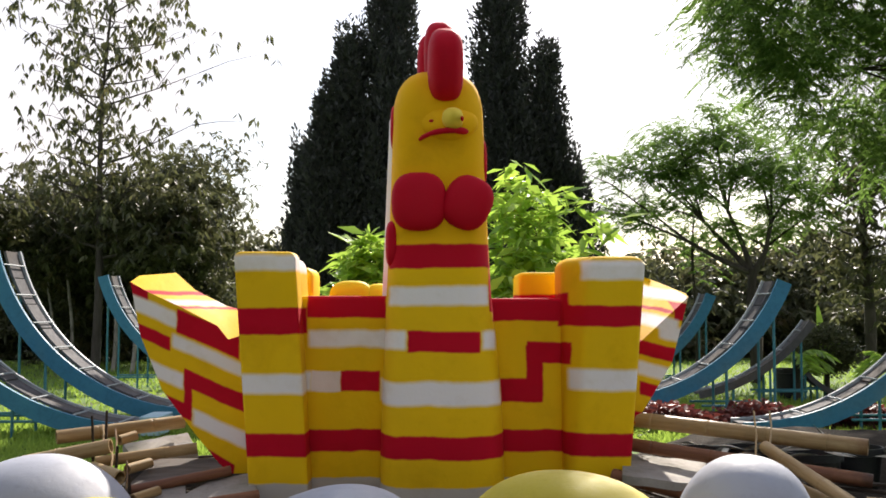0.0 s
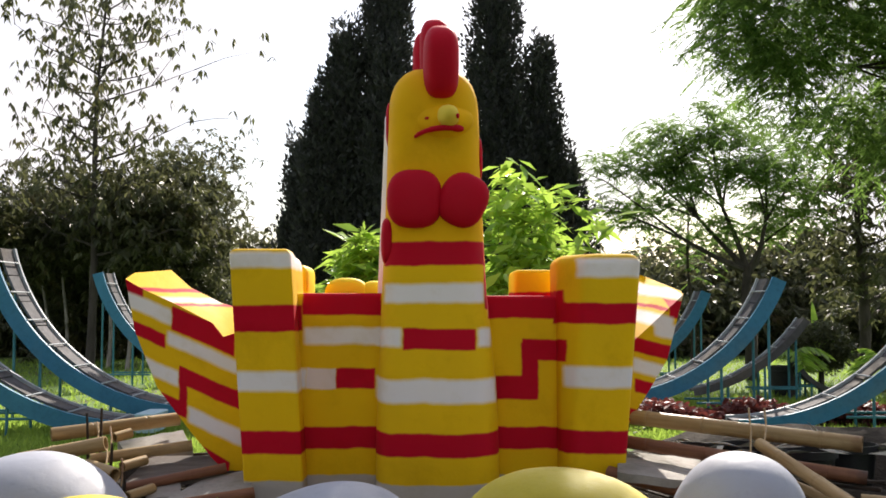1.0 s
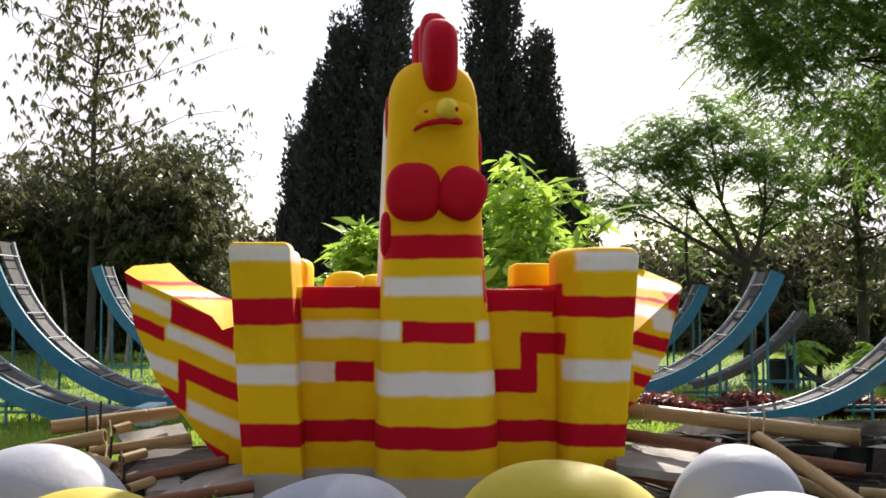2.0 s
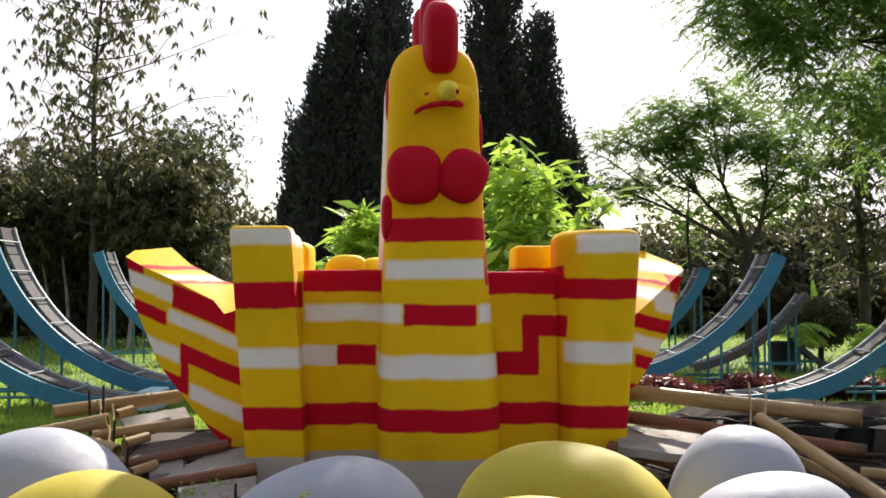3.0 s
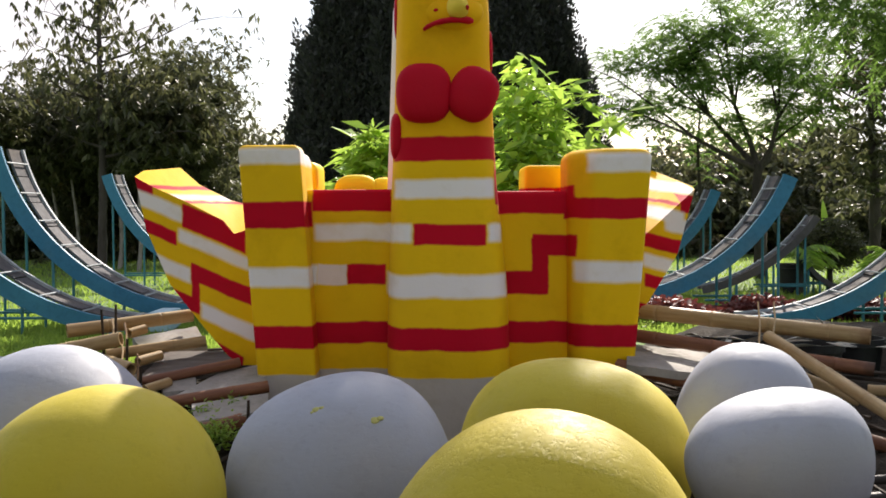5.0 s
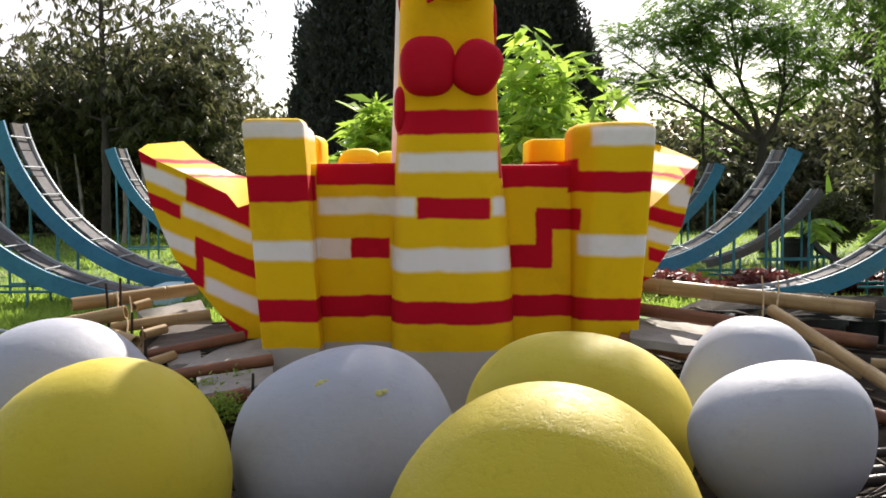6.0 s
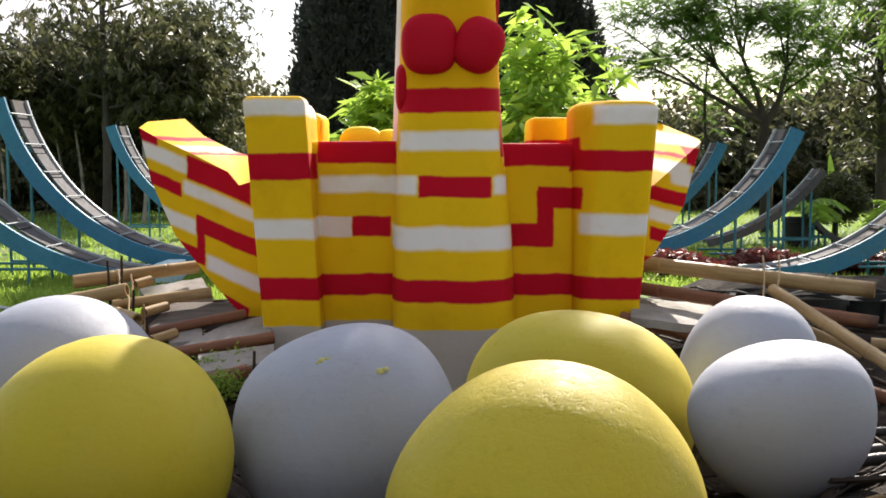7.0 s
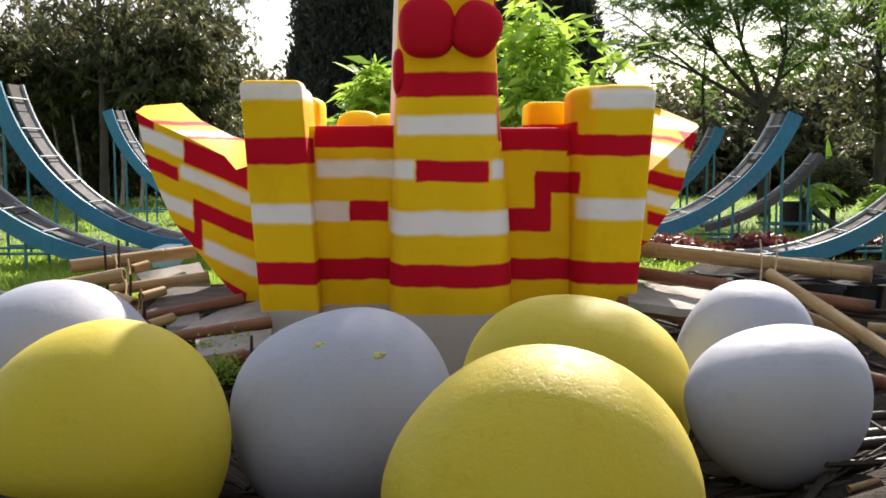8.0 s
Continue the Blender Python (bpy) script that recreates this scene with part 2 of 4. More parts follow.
M_GRASS = foliage("grass_blades", (0.13, 0.23, 0.03), (0.30, 0.42, 0.07), 0.5)


# ---- building helpers ----
def mesh_of(name, verts, faces, mats, smooth=False, indices=None):
    me = bpy.data.meshes.new(name)
    me.from_pydata(verts, [], faces)
    for m in mats if isinstance(mats, (list, tuple)) else [mats]:
        me.materials.append(m)
    if indices is not None:
        me.polygons.foreach_set("material_index", indices)
    if smooth:
        me.polygons.foreach_set("use_smooth", [True] * len(me.polygons))
    me.update()
    return me


def finish(name, bm, mats, smooth=True, sharp=40):
    bmesh.ops.recalc_face_normals(bm, faces=bm.faces)
    me = bpy.data.meshes.new(name)
    bm.to_mesh(me)
    bm.free()
    for m in mats if isinstance(mats, (list, tuple)) else [mats]:
        me.materials.append(m)
    if smooth:
        me.polygons.foreach_set("use_smooth", [True] * len(me.polygons))
        me.set_sharp_from_angle(angle=radians(sharp))
    return me


def part(name, bm, material, parent, label="", sharp=40):
    ob = new(name, finish(name, bm, material, True, sharp) if isinstance(bm, bmesh.types.BMesh) else bm)
    ob.parent = parent
    if label:
        tagged(ob, label)
    return ob


def loft(bm, rings, mi=0, caps=True):
    """Skin a stack of rings with equal point counts."""
    loops = [[bm.verts.new(p) for p in ring] for ring in rings]
    n = len(loops[0])
    for a, b in zip(loops, loops[1:]):
        for i in range(n):
            f = bm.faces.new((a[i], a[(i + 1) % n], b[(i + 1) % n], b[i]))
            f.material_index = mi
    if caps:
        bm.faces.new(loops[0][::-1]).material_index = mi
        bm.faces.new(loops[-1]).material_index = mi


def oval(cx, cy, z, rx, ry, n=32, power=2.0):
    """A level ring; a higher power squares it off."""
    out = []
    for i in range(n):
        a = 2 * math.pi * i / n
        c, s = math.cos(a), math.sin(a)
        out.append(Vector((cx + rx * math.copysign(abs(c) ** (2 / power), c), cy + ry * math.copysign(abs(s) ** (2 / power), s), z)))
    return out


def blob(bm, centre, radii, mi=0, turn=(0, 0, 0), power=2.0, n=24, m=14):
    """A rounded lump, squarer with a higher power."""
    rot = Euler([radians(a) for a in turn]).to_matrix()
    rings = []
    for j in range(m + 1):
        b = -math.pi / 2 + math.pi * (j + 0.02) / (m + 0.04)
        cb, sb = max(1e-3, math.cos(b)), math.sin(b)
        k = cb ** (2 / power)
        ring = oval(0, 0, math.copysign(abs(sb) ** (2 / power), sb), k, k, n, power)
        rings.append([rot @ Vector((p.x * radii[0], p.y * radii[1], p.z * radii[2])) + Vector(centre) for p in ring])
    loft(bm, rings, mi)


def tube(bm, points, radii, n=8, mi=0):
    """A round bar along points."""
    points = [Vector(p) for p in points]
    rings = []
    for i, p in enumerate(points):
        d = (points[min(i + 1, len(points) - 1)] - points[max(i - 1, 0)]).normalized()
        side = d.cross(Vector((0, 0, 1)))
        side = side.normalized() if side.length > 0.05 else d.cross(Vector((0, 1, 0))).normalized()
        up = side.cross(d)
        r = radii[i] if isinstance(radii, (list, tuple)) else radii
        rings.append([p + (side * math.cos(2 * math.pi * k / n) + up * math.sin(2 * math.pi * k / n)) * r for k in range(n)])
    loft(bm, rings, mi)


# ---- ground ----
def ground():
    rng = random.Random(3)
    verts, faces = [], []
    radii = [0.0, 2, 4, 6, 8, 11, 15, 20, 28, 40, 60, 100, 180, 320, 600, 1200]
    n = 72
    for r in radii:
        for i in range(n):
            a = 2 * math.pi * i / n
            x, y = r * math.cos(a), 5 + r * math.sin(a)
            verts.append((x, y, 0.05 * noise.noise(Vector((x * 0.3, y * 0.3, 0))) - 0.03 if r > 4 else -0.03))
    for j in range(len(radii) - 1):
        for i in range(n):
            a, b = j * n + i, j * n + (i + 1) % n
            faces.append((a, b, b + n, a + n))
    tagged(new("ground", mesh_of("ground", verts, faces, M_GRASS_GROUND, True)), "green park lawn reaching to the trees", "ground", kind="structure")


ground()


# ---- the statue ----
def rounded_tower(bm, x0b, x1b, x0t, x1t, y0, y1, z0, z1, mi=0, edge=0.07, power=7.0, lean=0.0):
    """A tapering post with rounded upright edges and a softly rounded top."""
    rings = []
    steps = 12
    for j in range(steps + 1):
        u = j / steps
        z = z0 + (z1 - edge - z0) * u
        uz = (z - z0) / (z1 - z0)
        xa, xb = x0b + (x0t - x0b) * uz, x1b + (x1t - x1b) * uz
        rings.append(oval((xa + xb) / 2, (y0 + y1) / 2 + lean * uz, z, (xb - xa) / 2, (y1 - y0) / 2, 40, power))
    for j in range(1, 6):
        a = math.pi / 2 * j / 5
        k = edge * (1 - math.cos(a))
        rings.append(oval((x0t + x1t) / 2, (y0 + y1) / 2 + lean, z1 - edge + edge * math.sin(a), (x1t - x0t) / 2 - k, (y1 - y0) / 2 - k, 40, power))
    loft(bm, rings, mi)


def chamfered_tower(bm):
    """The post whose inner front edge is cut back more and more towards the top."""
    def ring(z, inset):
        u = z / 1.85
        left, right = 0.765 - 0.01 * u, 1.12 + 0.15 * u
        cut = 0.03 + 0.13 * u
        corners = [Vector(p) for p in ((left + cut, 6.38), (right, 6.38), (right, 7.0), (left, 7.0), (left, 6.40 + cut * 1.3))]
        mid = Vector(((left + right) / 2, 6.69))
        out = []
        for i, c in enumerate(corners):
            c = c + Vector((math.copysign(inset, mid.x - c.x), math.copysign(inset, mid.y - c.y)))
            a = (corners[i - 1] - corners[i]).normalized()
            b = (corners[(i + 1) % 5] - corners[i]).normalized()
            r = 0.05
            for t in (0, 0.25, 0.5, 0.75, 1):
                p = c + a * r * (1 - t) ** 2 + b * r * t * t
                out.append(Vector((p.x, p.y, z)))
        return out

    rings = [ring(1.77 * j / 12, 0) for j in range(13)]
    for j in range(1, 6):
        a = math.pi / 2 * j / 5
        rings.append(ring(1.77 + 0.075 * math.sin(a), 0.075 * (1 - math.cos(a))))
    loft(bm, rings, 0)


def statue():
    bm = bmesh.new()
    # neck and belly: a tapering column with a domed head
    zt = 3.055
    rows = [  # height, left, right, front, back
        (0.0, -0.396, 0.396, 6.22, 7.3),
        (0.619, -0.397, 0.386, 6.22, 7.3),
        (0.971, -0.387, 0.373, 6.24, 7.25),
        (1.325, -0.371, 0.339, 6.27, 7.2),
        (1.61, -0.361, 0.308, 6.30, 7.15),
        (1.933, -0.348, 0.291, 6.33, 7.1),
        (2.293, -0.335, 0.273, 6.34, 7.08),
        (2.547, -0.328, 0.267, 6.34, 7.05),
        (2.766, -0.322, 0.257, 6.34, 7.03),
    ]
    rings = []
    for z, l, r, f, b in rows:
        rings.append(oval((l + r) / 2, (f + b) / 2, z, (r - l) / 2, (b - f) / 2, 40, 4.2))
    z0, l, r, f, b = rows[-1]
    for j in range(1, 9):
        a = math.pi / 2 * j / 8.2
        rings.append(oval((l + r) / 2, (f + b) / 2, z0 + (zt - z0) * math.sin(a), (r - l) / 2 * math.cos(a) ** 0.7, (b - f) / 2 * math.cos(a) ** 0.7, 40, 3.6))
    loft(bm, rings, 0)
    # walls between neck and towers
    rounded_tower(bm, -0.972, -0.087, -1.075, -0.088, 6.62, 7.2, 0, 1.598, 0, 0.03, 12)
    rounded_tower(bm, 0.058, 0.962, 0.059, 1.009, 6.62, 7.2, 0, 1.583, 0, 0.03, 12)
    # towers
    rounded_tower(bm, -1.166, -0.804, -1.306, -0.922, 6.38, 6.60, 0, 1.872, 0, 0.045, 18)
    rounded_tower(bm, -1.15, -0.81, -1.28, -0.924, 6.58, 6.98, 0, 1.845, 0, 0.06, 10)
    chamfered_tower(bm)
    # rear humps that show over the walls; the left ones carry sunlight in their yellow
    rounded_tower(bm, -1.028, -0.888, -1.033, -0.892, 7.05, 7.5, 0.3, 1.8, 2, 0.06, 6)
    blob(bm, (-0.65, 7.3, 1.563), (0.161, 0.1, 0.153), 2, power=2.8)
    blob(bm, (-0.45, 7.32, 1.563), (0.121, 0.1, 0.133), 2, power=2.6)
    rounded_tower(bm, 0.505, 0.905, 0.523, 0.869, 7.1, 7.7, 0.3, 1.768, 0, 0.03, 12)
    # comb: two upright lobes, the rear one higher
    blob(bm, (0.014, 6.45, 3.057), (0.114, 0.26, 0.234), 1, (14, 0, 2), 3.2)
    blob(bm, (-0.015, 6.85, 3.207), (0.109, 0.24, 0.232), 1, (8, 0, -3), 3.2)
    blob(bm, (-0.075, 7.15, 3.202), (0.102, 0.22, 0.219), 1, (-8, 0, -3), 3.2)
    # beak, mouth line and nostrils
    blob(bm, (0.032, 6.385, 2.677), (0.19, 0.085, 0.125), 0, (-20, 0, 0), 2.0)
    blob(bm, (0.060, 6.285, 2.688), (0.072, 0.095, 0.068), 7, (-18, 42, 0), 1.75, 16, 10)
    mouth = []
    for j in range(13):
        u = j / 12
        a = math.pi * u
        mouth.append((-0.146 + u * 0.295, 6.335 - 0.065 * math.sin(a) ** 0.8, 2.565 + 0.052 * (1 - math.exp(-u * 3.6))))
    tube(bm, mouth, [0.010] + [0.015] * 3 + [0.018] * 6 + [0.022, 0.024, 0.016], 8, 1)
    blob(bm, (-0.069, 6.325, 2.678), (0.02, 0.02, 0.013), 1)
    blob(bm, (0.117, 6.24, 2.679), (0.012, 0.03, 0.016), 1)
    # wattles
    blob(bm, (-0.149, 6.335, 2.177), (0.172, 0.085, 0.183), 1, power=2.7)
    blob(bm, (0.152, 6.335, 2.17), (0.152, 0.085, 0.169), 1, (0, 25, 0), 2.5)
    # flat side lobes along the neck
    blob(bm, (-0.317, 6.5, 1.922), (0.046, 0.13, 0.149), 1, power=3)
    blob(bm, (-0.319, 6.6, 2.681), (0.022, 0.12, 0.145), 1, power=2.4)
    blob(bm, (0.263, 6.6, 2.453), (0.022, 0.12, 0.145), 1, power=2.4)
    # rear ridge of the neck, coloured white in place of its sunlit edge
    rounded_tower(bm, -0.463, 0.288, -0.361, 0.261, 6.85, 7.25, 0.3, 2.999, 5, 0.2, 4)

    # wings: slabs between a front and a set-back outline
    def wing(front, back, mi, top=None):
        fv = [bm.verts.new(p) for p in front]
        bv = [bm.verts.new(p) for p in back]
        bm.faces.new(fv).material_index = mi
        bm.faces.new(bv[::-1]).material_index = mi
        n = len(fv)
        for i in range(n):
            bm.faces.new((fv[i], fv[(i + 1) % n], bv[(i + 1) % n], bv[i])).material_index = top if top and i < 5 else mi

    wing([(-2.101, 6.9, 1.696), (-1.982, 6.9, 1.628), (-1.779, 6.9, 1.537), (-1.512, 6.9, 1.401), (-1.439, 6.9, 1.31), (-1.303, 6.9, 1.352),
          (-1.218, 6.8, 0.439), (-1.414, 6.8, 0.439), (-1.638, 6.84, 0.691), (-1.871, 6.88, 0.977), (-2.03, 6.9, 1.344)],
         [(-2.159, 7.3, 1.752), (-1.898, 7.3, 1.772), (-1.763, 7.3, 1.652), (-1.541, 7.3, 1.539), (-1.44, 7.3, 1.511), (-1.34, 7.3, 1.463),
          (-1.252, 7.2, 0.524), (-1.429, 7.2, 0.524), (-1.628, 7.2, 0.757), (-1.841, 7.25, 1.028), (-2.02, 7.3, 1.383)], 3, 6)
    wing([(1.659, 6.95, 1.595), (1.291, 6.8, 1.287), (1.16, 6.8, 1.28), (1.154, 6.8, 0.725), (1.247, 6.8, 0.736), (1.39, 6.85, 0.942), (1.535, 6.9, 1.163)],
         [(1.774, 7.5, 1.627), (1.532, 7.6, 1.737), (1.323, 7.6, 1.796), (1.276, 7.5, 0.889), (1.337, 7.5, 0.889), (1.462, 7.5, 1.052), (1.63, 7.5, 1.298)], 4)
    ob = new("rooster_statue", finish("rooster_statue", bm, [M_BODY, M_RED, M_YELLOW_LIT, M_WINGL, M_WINGR, M_LIT_RIDGE, M_WINGTOP, M_BEAK_LIT], True, 50))
    tagged(ob, "large concrete rooster statue striped yellow, red and white", "statue")


statue()


# ---- eggs ----
def egg(centre, radii, turn, taper, material, label, seed, power=2.0):
    """An egg: round at the foot end, narrower towards its own +z end."""
    rot = Euler([radians(a) for a in turn]).to_matrix()
    bm = bmesh.new()
    rings = []
    n, m = 48, 28
    for j in range(m + 1):
        b = -math.pi / 2 + math.pi * (j + 0.02) / (m + 0.04)
        cb, sb = max(1e-3, math.cos(b)) ** (2 / power), math.copysign(abs(math.sin(b)) ** (2 / power), math.sin(b))
        w = cb * (1 - taper * sb)
        ring = []
        for i in range(n):
            a = 2 * math.pi * i / n
            p = Vector((math.cos(a) * w * radii[0], math.sin(a) * w * radii[1], sb * radii[2]))
            p *= 1 + 0.012 * noise.noise(p * 3 + Vector((seed, 0, 0)))
            ring.append(rot @ p)
        rings.append(ring)
    loft(bm, rings)
    ob = new("giant_egg", finish("giant_egg", bm, material, True, 60))
    ob.location = centre
    tagged(ob, label, "egg", "eggs in the nest")
    return ob


EGG_Y, EGG_W = "giant painted yellow concrete egg lying in the nest", "giant painted white concrete egg lying in the nest"
egg((0.272, 2.95, 0.431), (0.462, 0.455, 0.445), (0, 35, 0), 0.08, M_EGG_ROUGH, "giant yellow concrete egg with a rough pitted surface", 1, 2.2)
white_egg = egg((-0.436, 4.1, 0.388), (0.412, 0.429, 0.450), (0, 68, 0), 0.02, M_EGG_W, "giant white concrete egg with small yellow paint drips", 2, 2.35)
for way, size in (((-0.16, -0.60, 0.78), 0.024), ((0.34, -0.66, 0.66), 0.028)):
    bm = bmesh.new()
    hit = white_egg.ray_cast(Vector(way) * 2, -Vector(way))
    for dx, dz, k in ((0, 0, 0.75), (0.8, 0.25, 0.5), (-0.6, -0.4, 0.45)):
        blob(bm, hit[1] + Vector((dx * size, 0.5 * dz * size, dz * size)), (size * k, 0.003, size * k * 0.7), 0, (-46, 0, 0), n=10, m=6)
    part("paint_drip", bm, M_DRIP, white_egg, "spilt yellow paint spot")
egg((0.547, 4.5, 0.381), (0.516, 0.471, 0.421), (0, 8, 0), 0.05, M_EGG_Y, EGG_Y, 3, 2.3)
egg((1.289, 4.0, 0.434), (0.352, 0.33, 0.319), (0, 166, 0), 0.16, M_EGG_W, EGG_W, 4, 2.15)
egg((1.442, 5.0, 0.408), (0.341, 0.358, 0.402), (0, 10, 0), 0.06, M_EGG_W, EGG_W, 5, 2.2)
egg((-1.262, 3.6, 0.375), (0.452, 0.456, 0.492), (0, 38, 0), 0.02, M_EGG_Y, EGG_Y, 6)
egg((-1.863, 4.8, 0.369), (0.507, 0.502, 0.47), (0, 15, 0), 0.08, M_EGG_W, EGG_W, 7)


# ---- curved play ramps ----
def ramp(bottom, radius, a0, a1, side, width, yaw=0.0, plate=0.3, deck_mat=None, blue=True, label=""):
    """A curved track: two side plates, a sheet deck, rungs and legs. side +1 rises towards +x, -1 towards -x."""
    root = new("curved_ramp")
    root.matrix_world = Matrix.Translation(bottom) @ pose(0, 0, 0, 0, 0, yaw)
    tagged(root, label, "ramp", "curved ramps")
    steps = 28

    def at(a, r, y):
        return Vector((side * r * math.sin(a), y, radius - r * math.cos(a)))

    angles = [radians(a0 + (a1 - a0) * i / steps) for i in range(steps + 1)]
    # the far rail's pale colour holds the white sunlit edge of the deck
    for y, deep, mat, lab in ((0.0, plate, M_BLUE if blue else M_DECK, "blue painted steel side plate" if blue else ""), (width, 0.07, M_TUBE, "thin edge rail painted pale as if sunlit")):
        bm = bmesh.new()
        loft(bm, [[at(a, radius - 0.03, y - 0.025), at(a, radius - 0.03, y + 0.025), at(a, radius - 0.03 + deep, y + 0.025), at(a, radius - 0.03 + deep, y - 0.025)] for a in angles])
        part("side_plate" if y == 0 else "edge_rail", bm, mat, root, lab)
    boards = max(3, int((a1 - a0) / 8))
    for i in range(boards):
        lo, hi = a0 + (a1 - a0) * i / boards + 0.15, a0 + (a1 - a0) * (i + 1) / boards - 0.15
        seg = [radians(lo + (hi - lo) * q / 4) for q in range(5)]
        lift = 0.006 * math.sin(i * 2.7)
        bm = bmesh.new()
        loft(bm, [[at(a, radius + lift, width * 0.42), at(a, radius + lift, width - 0.03), at(a, radius + 0.03 + lift, width - 0.03), at(a, radius + 0.03 + lift, width * 0.42)] for a in seg])
        part("deck_board", bm, M_DECK, root)
    count = int((a1 - a0) / 9)
    for i in range(count):
        a = radians(a0 + (i + 0.5) * (a1 - a0) / count)
        bm = bmesh.new()
        tube(bm, [at(a, radius - 0.035, 0.02), at(a, radius - 0.035, width - 0.02)], 0.010, 6)
        part("rung", bm, M_TUBE, root)
    for i in range(3):
        a = radians(a0 + (a1 - a0) * (0.25 + 0.3 * i))
        for y in (0.0, width):
            top = at(a, radius + plate - 0.06, y)
            foot = -bottom[2] - 0.03
            if top.z - foot > 0.12:
                bm = bmesh.new()
                tube(bm, [(top.x, y, foot), (top.x, y, top.z)], 0.02, 8)
                part("leg", bm, M_TEAL, root)
    low, high = radians(a0 + (a1 - a0) * 0.45), radians(a0 + (a1 - a0) * 0.95)
    for y in (0.0, width):
        bm = bmesh.new()
        p, q = at(low, radius, y), at(high, radius, y)
        tube(bm, [(p.x, y, 0.22 - bottom[2]), (q.x, y, 0.22 - bottom[2])], 0.018, 6)
        part("brace", bm, M_TEAL, root)
    return root


RAMP = "curved play ramp with blue steel sides and grey deck"
ramp((-3.05, 13.0, 0.24), 2.7, 4, 76, -1, 0.7, 0, 0.2, label=RAMP)
ramp((-3.5, 12.0, 0.16), 3.1, 0, 50, -1, 0.7, 0, 0.2, label=RAMP)
end_ramp = bpy.data.objects["curved_ramp.001"]
bm = bmesh.new()
rounded_tower(bm, -0.02, 0.22, -0.02, 0.22, -0.03, 0.6, -0.1, 0.12, 0, 0.015, 12)
part("end_block", bm, M_PALE_BLUE, end_ramp, "pale blue end block")
ramp((-3.95, 20.0, 0.2), 2.7, 6, 75, -1, 0.7, 0, 0.2, label=RAMP)
ramp((2.18, 14.0, 0.3), 2.6, 0, 68, 1, 0.7, 0, 0.2, label=RAMP)
ramp((3.55, 12.2, 0.16), 2.8, 0, 60, 1, 0.55, 0, 0.2, label=RAMP)
ramp((3.6, 16.5, 0.15), 2.8, 10, 55, 1, 0.35, 0, 0.12, blue=False, label="narrow weathered grey curved ramp without side paint")
ramp((6.75, 17.0, 0.12), 0.95, 8, 62, -1, 0.3, 0, 0.08, blue=False, label="short weathered grey curved ramp end")
ramp((2.8, 20.0, 0.2), 2.5, 10, 70, 1, 0.55, 0, 0.2, label=RAMP)
ramp((4.6, 10.6, 0.1), 2.9, 0, 50, 1, 0.55, 0, 0.18, label=RAMP)


# ---- foliage ----
def leaf_cloud(name, centres, dirs, length, width, material, seed, droop=0.0, bend=0.25):
    """One mesh of many small folded leaves: two quads each, along dirs, at centres."""
    rs = np.random.RandomState(seed)
    c, d = np.asarray(centres, float), np.asarray(dirs, float)
    n = len(c)
    d = d + np.array([0, 0, -droop])
    d /= np.linalg.norm(d, axis=1)[:, None] + 1e-9
    up = rs.normal(size=(n, 3)) * 0.6 + np.array([0, 0, 1])
    s = np.cross(d, up)
    s /= np.linalg.norm(s, axis=1)[:, None] + 1e-9
    nn = np.cross(s, d)
    k = rs.uniform(0.65, 1.3, n)[:, None]
    L, W = length * k, width * k
    base, tip = c, c + d * L - np.array([0, 0, 1]) * L * bend * 0.5
    mid = c + d * L * 0.45 + nn * L * 0.06
    a, b = mid + s * W * 0.5 - nn * W * 0.15, mid - s * W * 0.5 - nn * W * 0.15
    verts = np.stack([base, a, tip, b], 1).reshape(-1, 3)
    idx = np.arange(n)[:, None] * 4
    faces = np.concatenate([idx + np.array([[0, 1, 2]]), idx + np.array([[0, 2, 3]])], 1).reshape(-1, 3)
    me = bpy.data.meshes.new(name)
    me.vertices.add(len(verts))
    me.vertices.foreach_set("co", verts.ravel())
    me.loops.add(faces.size)
    me.loops.foreach_set("vertex_index", faces.ravel())
    me.polygons.add(len(faces))
    me.polygons.foreach_set("loop_start", np.arange(0, faces.size, 3))
    me.materials.append(material)
    me.update()
    me.validate()
    return me


